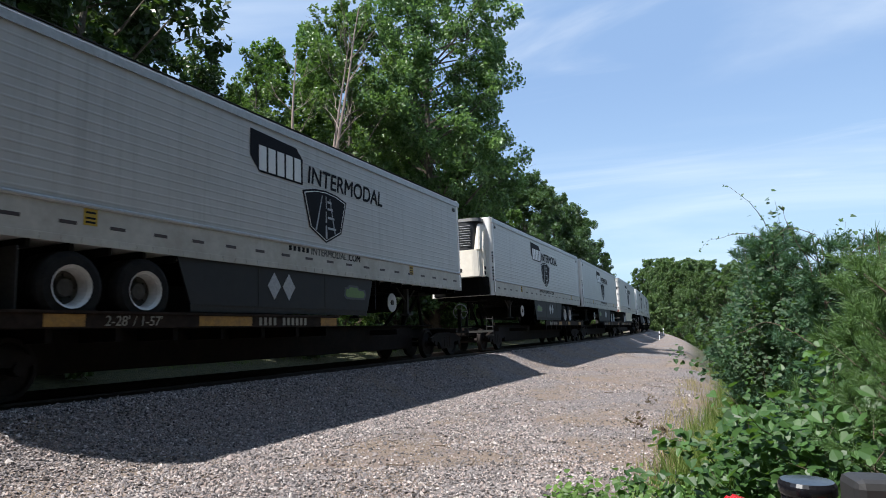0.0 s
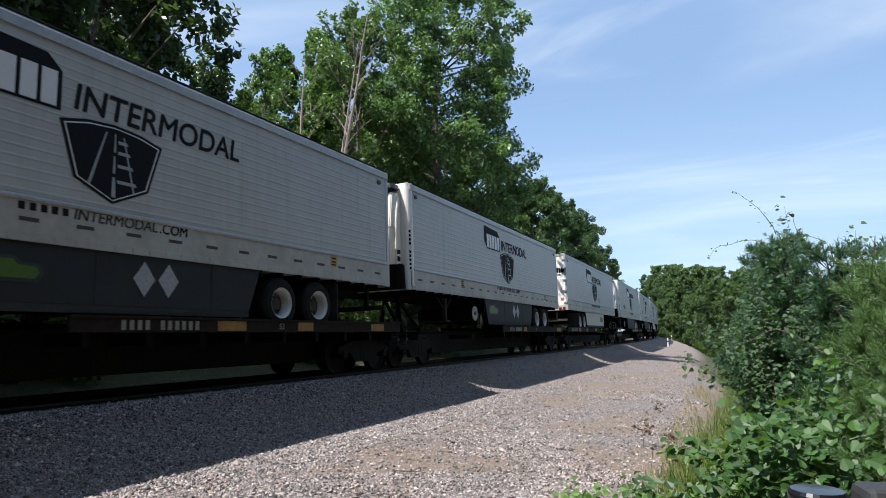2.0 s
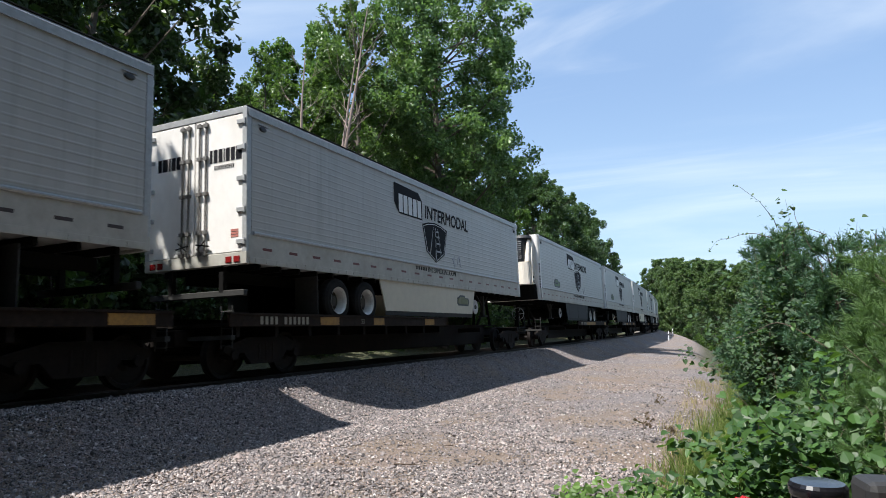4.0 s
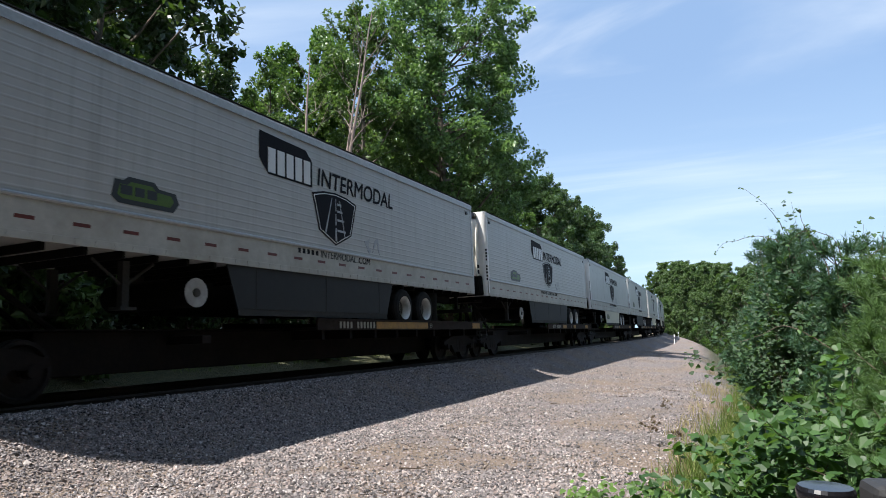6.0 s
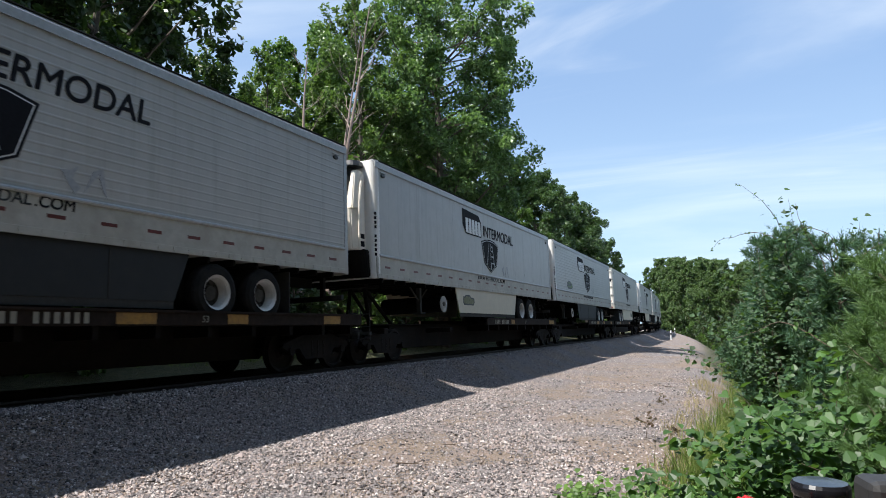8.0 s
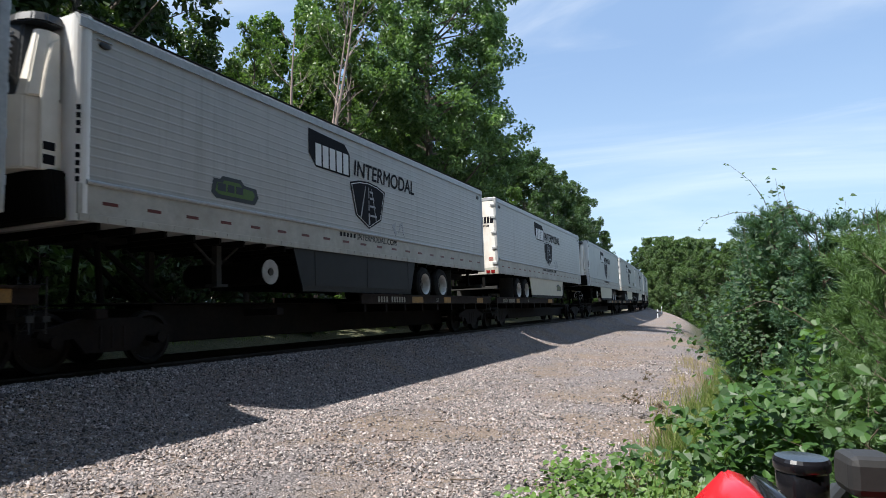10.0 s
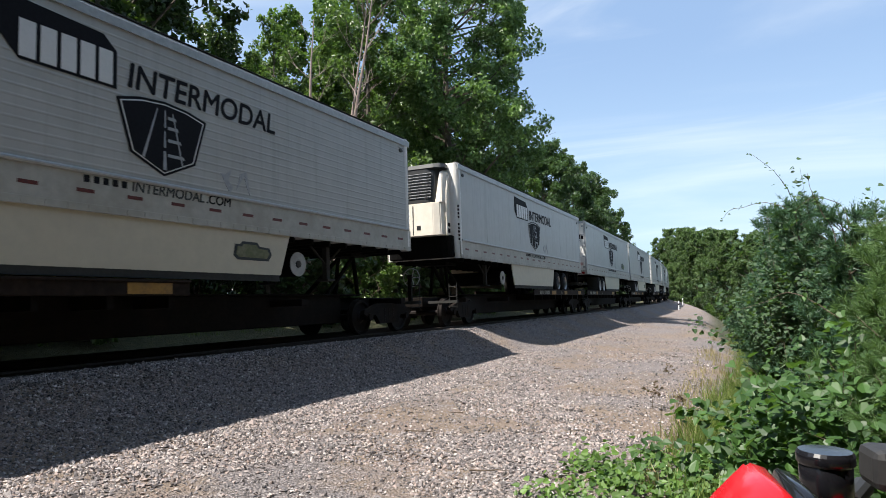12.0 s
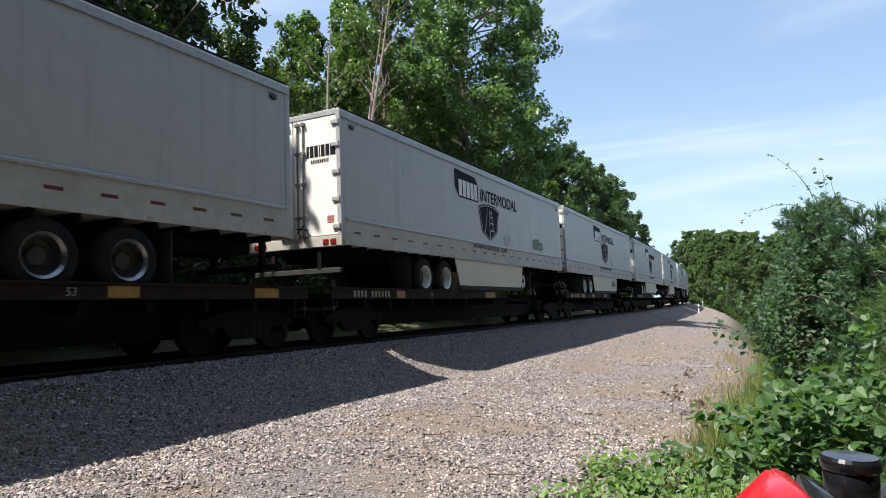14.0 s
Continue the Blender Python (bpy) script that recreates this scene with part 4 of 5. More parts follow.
def brake_wheel_mesh():
    """A dished hand wheel: a rim, a hub and five spokes."""
    bm = bmesh.new()
    n, m = 24, 6
    ring = [[bm.verts.new(((0.25 + 0.014 * math.cos(6.2832 * j / m)) * math.cos(6.2832 * i / n), 0.014 * math.sin(6.2832 * j / m), (0.25 + 0.014 * math.cos(6.2832 * j / m)) * math.sin(6.2832 * i / n))) for j in range(m)] for i in range(n)]
    for i in range(n):
        for j in range(m):
            bm.faces.new((ring[i][j], ring[(i + 1) % n][j], ring[(i + 1) % n][(j + 1) % m], ring[i][(j + 1) % m]))
    for k in range(5):
        a = 1.2566 * k
        tube(bm, (0, 0.03, 0), (0.25 * math.cos(a), 0, 0.25 * math.sin(a)), 0.014, 0.012, 6)
    bmesh.ops.recalc_face_normals(bm, faces=bm.faces[:])
    return mesh_of(bm, M_TANKEND)


BRAKEWHEEL = brake_wheel_mesh()
WHEELSET, TRUCK, DECKBEAM = wheelset_mesh(), truck_frame_mesh(), bar_mesh(1.25, 0.05, 0.10, M_CARSTEEL)
WHEELSETS = []


CLEARANCE = text_mesh("2-28' / 1-57'", 0.21, M_STENCIL)
FIFTYTHREE = text_mesh("53", 0.16, M_STENCIL)


def flatcar(nose, lettered, yellow, i_wide, label):
    """A spine car: wheel decks under the trailer's axles, a hitch stand under its nose."""
    t = thing("flatcar", label, "flatcar", "flatcars of the train")
    bm = bmesh.new()
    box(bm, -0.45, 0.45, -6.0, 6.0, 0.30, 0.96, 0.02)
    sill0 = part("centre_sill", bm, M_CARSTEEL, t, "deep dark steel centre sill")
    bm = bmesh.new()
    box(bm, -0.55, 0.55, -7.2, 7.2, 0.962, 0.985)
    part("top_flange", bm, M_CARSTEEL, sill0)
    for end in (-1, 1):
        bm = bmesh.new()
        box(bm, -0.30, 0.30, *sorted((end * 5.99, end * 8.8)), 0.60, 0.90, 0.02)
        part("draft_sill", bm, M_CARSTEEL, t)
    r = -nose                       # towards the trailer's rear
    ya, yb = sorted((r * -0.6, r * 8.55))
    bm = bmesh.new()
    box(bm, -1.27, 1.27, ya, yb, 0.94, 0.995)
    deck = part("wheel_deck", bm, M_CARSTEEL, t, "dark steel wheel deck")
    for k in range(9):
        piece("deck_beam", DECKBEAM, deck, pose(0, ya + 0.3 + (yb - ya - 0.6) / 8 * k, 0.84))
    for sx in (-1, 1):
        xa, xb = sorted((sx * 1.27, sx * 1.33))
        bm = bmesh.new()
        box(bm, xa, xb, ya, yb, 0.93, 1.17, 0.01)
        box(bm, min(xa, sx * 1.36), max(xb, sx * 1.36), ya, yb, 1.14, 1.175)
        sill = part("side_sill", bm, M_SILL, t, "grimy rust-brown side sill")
        if sx > 0:
            for k, (a, b) in enumerate(yellow):
                part("yellow_stripe", slab(rect(ya + a, ya + b, 0.955, 1.125), 0.004, 1.331), M_YELLOW, sill, "faded yellow paint")
            if lettered:
                piece("lettering", CLEARANCE, sill, Matrix.Translation((1.338, ya + lettered, 0.965)) @ UPRIGHT, "cream stencilled figures")
            else:
                piece("lettering", FIFTYTHREE, sill, Matrix.Translation((1.338, ya + (5.2 if i_wide else 4.3), 0.985)) @ UPRIGHT, "cream stencilled figures")
            y = ya + (6.5 if lettered else 0.8)
            part("stencil", joined([rect(y + 0.14 * k, y + 0.14 * k + 0.075, 0.965, 1.115) for k in range(11) if k != 4], 0.004, 1.333), M_STENCIL, sill, "row of cream stencilled characters")["kind"] = "stuff"
    # arms and hitch under the nose
    bm = bmesh.new()
    yh = nose * 6.9
    for sx in (-1, 1):
        tube(bm, (sx * 0.35, yh, 0.95), (sx * 0.22, yh, 1.98), 0.06, 0.05, 8)
        tube(bm, (sx * 0.32, yh - nose * 1.3, 0.95), (sx * 0.22, yh, 1.95), 0.05, 0.05, 8)
    box(bm, -0.45, 0.45, yh - 0.4, yh + 0.4, 1.95, 2.05, 0.02)
    part("hitch_stand", bm, M_BLACK, t, "black trailer hitch stand")
    for y in (nose * 3.6, nose * 7.6):
        bm = bmesh.new()
        box(bm, -1.27, 1.27, y - 0.10, y + 0.10, 0.72, 0.86, 0.01)
        part("cross_arm", bm, M_CARSTEEL, t)
    for end in (-1, 1):
        bm = bmesh.new()
        y = end * 8.45
        tube(bm, (1.05, y, 0.55), (1.05, y, 1.30), 0.012, 0.012, 6)
        tube(bm, (1.30, y, 0.55), (1.30, y, 1.30), 0.012, 0.012, 6)
        for z in (0.60, 0.90, 1.20):
            tube(bm, (1.05, y, z), (1.30, y, z), 0.012, 0.012, 6)
        box(bm, 0.3, 1.32, y - 0.05, y + 0.05, 0.70, 0.78)
        part("ladder", bm, M_FLAP, t, "worn grey grab ladder")
        if end == nose == 1:
            wheel = part("brake_wheel", bmesh_copy(BRAKEWHEEL, pose(1.0, y + end * 0.12, 1.42)), M_TANKEND, t, "pale worn hand brake wheel")
            bm = bmesh.new()
            tube(bm, (1.0, y + end * 0.02, 1.42), (1.0, y + end * 0.16, 1.42), 0.03, 0.03, 10)
            box(bm, 0.94, 1.06, min(y, y + end * 0.06), max(y, y + end * 0.06), 0.78, 1.50, 0.008)
            part("brake_stand", bm, M_CARSTEEL, wheel)
        tr = piece("truck", TRUCK, t, pose(0, end * 7.25, 0), "cast steel truck with two axles")
        for y in (-0.89, 0.89):
            WHEELSETS.append(piece("wheelset", WHEELSET, tr, pose(0, y, 0.42)))
    return t


# near end of each trailer along the track at the start; nose; ribbed; skirt; diamonds; eco; chrome; sticker
ROWS = [(-14.7, -1, True, "black", True, "", False, True), (3.65, 1, True, "black", True, "", False, True), (23.05, -1, True, "black", True, "", False, True),
        (40.4, -1, True, "black", True, "", False, True), (58.7, 1, True, "white", False, "skirt", False, False), (78.0, -1, True, "black", False, "side", False, False),
        (95.4, -1, True, "black", False, "side", False, False), (112.8, -1, False, "white", False, "skirt", False, False), (129.9, -1, True, "black", False, "side", False, False),
        (147.65, 1, True, "white", False, "skirt", False, False), (166.95, -1, False, "white", False, "", True, False), (184.75, 1, False, "white", False, "side", False, False),
        (201.65, 1, True, "white", False, "skirt", False, False), (219.6, 1, False, "white", False, "", False, False), (237.2, 1, True, "white", False, "side", False, False),
        (256.4, -1, True, "black", False, "side", False, False), (274.0, -1, True, "white", False, "", False, False), (291.6, 1, False, "white", False, "", False, False)]
SETBACK = (3.0, 2.25, 3.0, 2.65, 3.0, 3.55, 2.75, 3.3, 3.75, 2.7, 3.4, 3.7, 3.2, 3.0, 3.2, 3.2, 3.2, 3.2)     # rear axle to rear end
EMBLEM_AT = {1: 0.25, 2: 0.0, 3: 0.35, 5: 0.15, 6: 0.02, 8: -0.1, 9: 0.12, 10: -0.08}     # middle of the shield
STRIPES = {1: ((0.0, 0.7), (2.3, 2.9), (5.0, 6.3), (8.5, 9.1)), 5: ((2.35, 5.1), (8.3, 8.9))}
TRAIN = []          # object, place of its middle along the track at the start, height above the rail
for i, (near, nose, ribbed, skirt, diamonds, eco, chrome, sticker) in enumerate(ROWS):
    words = ("ribbed" if ribbed else "plain") + " white refrigerated trailer with " + skirt + " side skirts, " + ("front" if nose < 0 else "rear doors") + " leading"
    TRAIN.append((semi_trailer(nose, ribbed, skirt, diamonds, eco, chrome, sticker, SETBACK[i], EMBLEM_AT.get(i, 0.1), words, i == 9, 2.8 if i == 3 else 3.65), near + HALF, DECK))
    stripes = STRIPES.get(i, ((2.7, 3.4), (4.9, 5.4), (7.7, 8.3)) if i % 2 == 0 else ((2.6, 3.0), (8.0, 8.8)))
    TRAIN.append((flatcar(nose, 3.2 if i == 1 else 0, stripes, i == 5, "grimy dark spine flatcar with faded yellow sill stripes"), near + HALF, 0.0))


def train_pose(place, t, lift, half=6.5):
    s = place - SPEED * t
    a, _ = on_track(s - half)
    b, _ = on_track(s + half)
    m = (a + b) / 2
    h = math.degrees(math.atan2(-(b.x - a.x), b.y - a.y))
    return pose(m.x, m.y, 0, 0, -CANT, h) @ pose(0, 0, lift)

# ---- plants ----
def unit(v):
    return v / np.maximum(np.linalg.norm(v, axis=-1, keepdims=True), 1e-9)


def leaf_quads(rng, p, size, up=0.6, narrow=0.55, fold=0.12):
    """One folded pointed leaf at each place."""
    n = len(p)
    nor = unit(rng.normal(size=(n, 3)) + np.array((0, 0, up)))
    u = unit(np.cross(nor, rng.normal(size=(n, 3))))
    w = np.cross(nor, u)
    sz = (size * rng.uniform(0.65, 1.35, n))[:, None]
    drop = nor * sz * fold
    v = np.stack([p - u * sz, p - u * sz * 0.25 + w * sz * narrow + drop, p + u * sz, p - u * sz * 0.25 - w * sz * narrow + drop], 1).reshape(-1, 3)
    k = 4 * np.arange(n)[:, None]
    f = np.concatenate([k + np.array([0, 1, 2]), k + np.array([0, 2, 3])], 1).reshape(-1, 3)
    return v, f


def leaf_ovals(rng, p, nor, size):
    """Broad heart-like leaves with a folded midrib, for plants close by."""
    n = len(p)
    nor = unit(nor)
    u = unit(np.cross(nor, rng.normal(size=(n, 3))))
    w = np.cross(nor, u)
    sz = (size * rng.uniform(0.6, 1.3, n))[:, None]
    out = [(-0.75, 0, 0), (-1.0, 0.45, 0.1), (-0.45, 0.85, 0.2), (0.3, 0.62, 0.14), (1.05, 0, -0.12), (0.3, -0.62, 0.14), (-0.45, -0.85, 0.2), (-1.0, -0.45, 0.1)]
    v = np.stack([p + u * sz * a + w * sz * b + nor * sz * c for a, b, c in out], 1).reshape(-1, 3)
    k = 8 * np.arange(n)[:, None]
    f = np.concatenate([k + np.array(q) for q in ((0, 4, 2), (0, 2, 1), (4, 3, 2), (0, 6, 4), (0, 7, 6), (4, 6, 5))], 1).reshape(-1, 3)
    return v, f


def limb_mesh(limbs, seg):
    """Tapered limbs: lists of (point, radius) joined into one mesh."""
    verts, faces = [], []
    for limb in limbs:
        base = len(verts)
        for k, (p, r) in enumerate(limb):
            q = limb[min(k + 1, len(limb) - 1)][0] - limb[max(k - 1, 0)][0]
            q = q.normalized() if q.length > 1e-6 else Vector((0, 0, 1))
            a = q.orthogonal().normalized()
            b = q.cross(a)
            for i in range(seg):
                t = 2 * math.pi * i / seg
                verts.append(p + (a * math.cos(t) + b * math.sin(t)) * r)
        for k in range(len(limb) - 1):
            for i in range(seg):
                x, y = base + k * seg + i, base + k * seg + (i + 1) % seg
                faces.append((x, y, y + seg, x + seg))
    return verts, faces


def grow(r, start, way, length, radius, steps, wander, lift, taper=0.15):
    p, d, out = start.copy(), way.normalized(), []
    for k in range(steps + 1):
        f = k / steps
        out.append((p.copy(), radius * (1 - (1 - taper) * f)))
        d = (d + Vector((r.gauss(0, wander), r.gauss(0, wander), r.gauss(0, wander) + lift))).normalized()
        p = p + d * (length / steps)
    return out


def at(limb, f):
    x = f * (len(limb) - 1)
    k = min(int(x), len(limb) - 2)
    return limb[k][0].lerp(limb[k + 1][0], x - k), (limb[k + 1][0] - limb[k][0]).normalized(), limb[k][1]


def broadleaf(seed, h, wide, low, leaves, size, mat, bark, name="tree", lobes=60, high=1.0, label="tall leafy tree beside the railway", category="tree", group="trees along the line"):
    """Trunk and limbs that carry uneven rounded sprays of leaves, with gaps between them."""
    r, rng = random.Random(seed), np.random.default_rng(seed)
    trunk = grow(r, Vector((0, 0, -0.4)), Vector((r.gauss(0, 0.03), r.gauss(0, 0.03), 1)), h * 0.95, h * 0.015, 12, 0.04, 0.03, 0.10)
    limbs, cs, rs = [], [], []
    turn = r.uniform(0, 6.28)
    for i in range(lobes):
        g = (i + r.uniform(0, 1)) / lobes
        turn += 2.4 + r.gauss(0, 0.3)
        z = h * (low + (0.97 - low) * g)
        reach = wide * math.sin(math.pi * min(1, 0.12 + 0.86 * g ** high)) ** 0.65 * r.uniform(0.25, 0.92)
        rad = wide * r.uniform(0.15, 0.30) * (1 - 0.25 * g)
        c = Vector((math.cos(turn) * reach, math.sin(turn) * reach, z + r.gauss(0, 0.03) * h))
        p, d, tr = at(trunk, min(0.96, max(0.05, (c.z - 0.5 * reach) / (h * 0.95))))
        base = p.copy()
        mid = base.lerp(c, 0.5) + Vector((r.gauss(0, 0.1), r.gauss(0, 0.1), -0.08 * reach))
        limbs.append([(base, tr * 0.45 + 0.008), (mid, tr * 0.28 + 0.005), (c, 0.012)])
        for k in range(4):
            w = Vector((r.gauss(0, 1), r.gauss(0, 1), r.gauss(0.3, 0.8))).normalized() * rad
            limbs.append([(mid.lerp(c, 0.7), 0.012), (c + w * 0.5, 0.008), (c + w, 0.003)])
        cs.append(tuple(c))
        rs.append(rad)
    t = thing(name, label, category, group)
    v, f = limb_mesh([trunk], 8)
    mesh_part("trunk", [tuple(q) for q in v], f, bark, t, "rough tapered trunk")
    v, f = limb_mesh(limbs, 4)
    mesh_part("branchwork", [tuple(q) for q in v], f, bark, t, "spreading limbs and twigs")
    # each spray is made of smaller tufts, so that its edge is ragged
    cs, rs = np.array(cs), np.array(rs)
    tufts = 14
    k = np.repeat(np.arange(lobes), tufts)
    way = unit(rng.normal(size=(lobes * tufts, 3)) + np.array((0, 0, 0.25)))
    tc = cs[k] + way * (rs[k] * rng.uniform(0.35, 1.15, len(k)))[:, None]
    trad = rs[k] * rng.uniform(0.18, 0.5, len(k))
    wgt = trad ** 2 * rng.uniform(0.4, 1.6, len(k))
    q = rng.choice(len(tc), leaves, p=wgt / wgt.sum())
    off = unit(rng.normal(size=(leaves, 3))) * (trad[q] * rng.uniform(0, 1, leaves) ** 0.45)[:, None]
    v, f = leaf_quads(rng, tc[q] + off, size)
    mesh_part("crown", v.tolist(), f.tolist(), mat, t, "uneven leafy crown")
    return t


def conifer(seed, h, wide, mat, needles, length, bark, per=26, name="pine_tree", low=0.05, label="dark green pine beside the railway", group="pines along the line", thick=0.0016):
    """Whorled branches whose shoots carry needles as thin blades."""
    r, rng = random.Random(seed), np.random.default_rng(seed)
    trunk = grow(r, Vector((0, 0, -0.3)), Vector((r.gauss(0, 0.05), r.gauss(0, 0.05), 1)), h, h * 0.012 + 0.01, 10, 0.03, 0.02, 0.1)
    limbs, shoots = [trunk], [(trunk[-2][0], trunk[-1][0])]
    tiers = max(7, int(h * 2.2))
    for i in range(tiers):
        f = low + (0.97 - low) * i / tiers
        p, d, rad = at(trunk, f)
        for j in range(5):
            a = 6.283 * j / 5 + r.uniform(0, 1.2) + i
            reach = wide * (1 - f) ** 0.75 * r.uniform(0.6, 1.15) + 0.15
            limb = grow(r, p, Vector((math.cos(a), math.sin(a), 0.25 + 0.5 * f)), reach, rad * 0.35 + 0.003, 5, 0.07, 0.06, 0.2)
            limbs.append(limb)
            shoots.append((limb[-2][0], limb[-1][0]))
            for k in range(int(needles * reach)):
                p2, d2, r2 = at(limb, r.uniform(0.2, 1.0))
                w = (d2 + Vector((r.gauss(0, 0.7), r.gauss(0, 0.7), r.gauss(0.25, 0.4)))).normalized()
                shoots.append((p2, p2 + w * r.uniform(0.12, 0.3) * (1 + wide * 0.12)))
    t = thing(name, label, "pine tree", group)
    v, f = limb_mesh(limbs, 4)
    mesh_part("trunk", [tuple(q) for q in v], f, bark, t, "thin brown trunk with whorled branches")
    a = np.array([tuple(x) for x, _ in shoots])
    b = np.array([tuple(x) for _, x in shoots])
    n = len(a) * per
    k = np.repeat(np.arange(len(a)), per)
    axis = unit(b - a)[k]
    base = a[k] + (b - a)[k] * rng.uniform(0.35, 1, n)[:, None]
    way = unit(axis * 1.0 + unit(rng.normal(size=(n, 3))) * 0.9)
    side = unit(np.cross(way, rng.normal(size=(n, 3)))) * (thick * rng.uniform(0.7, 1.3, n))[:, None]
    tip = base + way * (length * rng.uniform(0.7, 1.2, n))[:, None]
    v = np.stack([base - side, base + side, tip], 1).reshape(-1, 3)
    f = np.arange(3 * n).reshape(-1, 3)
    mesh_part("needles", v.tolist(), f.tolist(), mat, t, "long soft green needles")
    return t


def place(t, s, d, turn=0.0, size=1.0, sink=0.0):
    p, _ = on_track(s, d)
    t.matrix_basis = pose(p.x, p.y, ground_z(s, d) - sink, 0, 0, turn) @ Matrix.Diagonal((size, size, size, 1))
    return t


def again(t, s, d, turn, size=1.0, sink=0.0):
    return place(copy_thing(t, pose(0, 0, 0)), s, d, turn, size, sink)


# behind the train
maple = place(broadleaf(11, 25, 7.3, 0.10, 105000, 0.125, M_LEAF_MAPLE, M_BARK, lobes=115, high=2.1, label="big dark green maple with a broad crown"), 35.5, -6.8, 20)
bright = place(broadleaf(12, 19.6, 5.6, 0.15, 60000, 0.15, M_LEAF_BRIGHT, M_BARK, lobes=80, high=2.2, label="tall bright green broadleaf tree in sun"), 36, -17.0, 0)
olive = place(broadleaf(13, 19, 4.5, 0.12, 22000, 0.125, M_LEAF_OLIVE, M_BARK, label="slender olive green broadleaf tree"), 30, -9.8, 70)
dark = place(broadleaf(14, 19, 6.0, 0.08, 40000, 0.17, M_LEAF_OAK, M_BARK, lobes=80, label="dense dark broadleaf tree in shade"), 14.2, -10.8, 0, 0.95)
again(dark, 23.6, -14.6, 100, 0.68)
wood = place(broadleaf(15, 19, 6.0, 0.06, 6500, 0.32, M_LEAF_OAK, M_BARK, lobes=40, label="dense dark broadleaf tree in the wood"), 5, -20)
again(dark, 7, -9.8, 130, 1.05)
again(dark, 17.5, -13.5, 210, 0.68)
again(dark, 1, -9.5, 290, 0.95)
again(olive, 26, -13, 200, 0.74)
again(olive, 39, -12.5, 310, 0.9)
again(bright, 46, -17, 150, 0.9)
round_tree = place(broadleaf(16, 18, 6.2, 0.06, 90000, 0.15, M_LEAF_ROUND, M_BARK, lobes=110, high=1.7, label="dense round-crowned green tree beside the railway"), 50, -12, 20, 0.95)
again(bright, 58, -11, 60, 0.72)
again(round_tree, 70, -9.6, 140, 0.95)
again(round_tree, 82, -8.6, 250, 0.92)
again(round_tree, 96, -8.8, 80, 0.86)
again(round_tree, 112, -8.8, 170, 0.8)
again(olive, 128, -9, 30, 0.72)
again(wood, 145, -9, 120, 0.66)
again(wood, 170, -10, 10, 0.6)
again(wood, 200, -10, 10, 0.7)

shrub = place(broadleaf(21, 5.0, 3.0, 0.06, 3600, 0.16, M_LEAF_OLIVE, M_TWIG, "shrub", lobes=26, label="leafy shrub at the wood's edge", category="shrub", group="shrubs at the wood's edge"), 8, -7.0)
shrub_dark = place(broadleaf(22, 6.0, 3.2, 0.05, 3800, 0.17, M_LEAF_OAK, M_TWIG, "shrub", lobes=26, label="dark leafy shrub at the wood's edge", category="shrub", group="shrubs at the wood's edge"), 12, -8.5)
for k in range(22):
    rs = random.Random(100 + k)
    again((shrub, shrub_dark)[k % 3 > 0], -6 + 5.5 * k + rs.uniform(-1, 1), -6.9 - rs.uniform(0, 1.6), rs.uniform(0, 360), rs.uniform(0.7, 1.0))
for k in range(20):
    rs = random.Random(300 + k)
    again(shrub_dark, -8 + 6.0 * k + rs.uniform(-1, 1), -12.0 - rs.uniform(0, 2.5), rs.uniform(0, 360), rs.uniform(0.9, 1.3))

for k in range(18):
    rs = random.Random(500 + k)
    again(shrub_dark, -10 + 4.5 * k + rs.uniform(-1, 1), -17.5 - rs.uniform(0, 2.5), rs.uniform(0, 360), rs.uniform(0.9, 1.3), 0.4)

for k in range(16):
    rs = random.Random(700 + k)
    again(shrub_dark, -30 + 6 * k + rs.uniform(-1, 1), -24 - rs.uniform(0, 4), rs.uniform(0, 360), rs.uniform(1.2, 1.7), 0.6)

# a second row that closes the wood, and unseen trees added behind the camera
for s, d, turn, size in ((-4, -19, 0, 1.0), (13, -21, 100, 1.0), (24, -22, 150, 0.95), (-12, -13, 200, 0.9), (-22, -13, 250, 0.95), (60, -19, 300, 0.9), (76, -17, 20, 0.8),
                         # out of view to the right and rear, added to block sky light
                         (-8, 27, 70, 1.0), (2, 30, 130, 1.0), (-24, 16, 190, 1.0), (-34, 6, 250, 1.0), (14, 27, 310, 0.9), (26, 22, 30, 0.9), (-22, 30, 80, 1.1), (2, 17.5, 20, 0.85), (8, 18, 120, 0.9), (-6, 17, 220, 0.9), (15, 19, 75, 0.85), (-14, 14, 160, 0.9), (22, 22, 260, 0.85), (32, 24, 340, 0.9), (42, 27, 300, 1.0), (52, 30, 300, 1.0), (-2, 15.5, 40, 1.1), (5, 22, 300, 1.2), (-10, 22, 100, 1.2), (12, 23, 200, 1.2), (22, 25, 20, 1.2), (34, 27, 90, 1.2), (-18, 8, 90, 1.0),
                         (-14, 12.5, 10, 1.1), (-10, 14, 60, 1.15), (-8, 18, 130, 1.2), (-3, 20, 200, 1.2), (4, 21, 280, 1.2), (-15, 5, 40, 1.1), (-17, 12, 300, 1.2), (-12, 9, 170, 0.95)):
    again(wood, s, d, turn, size)

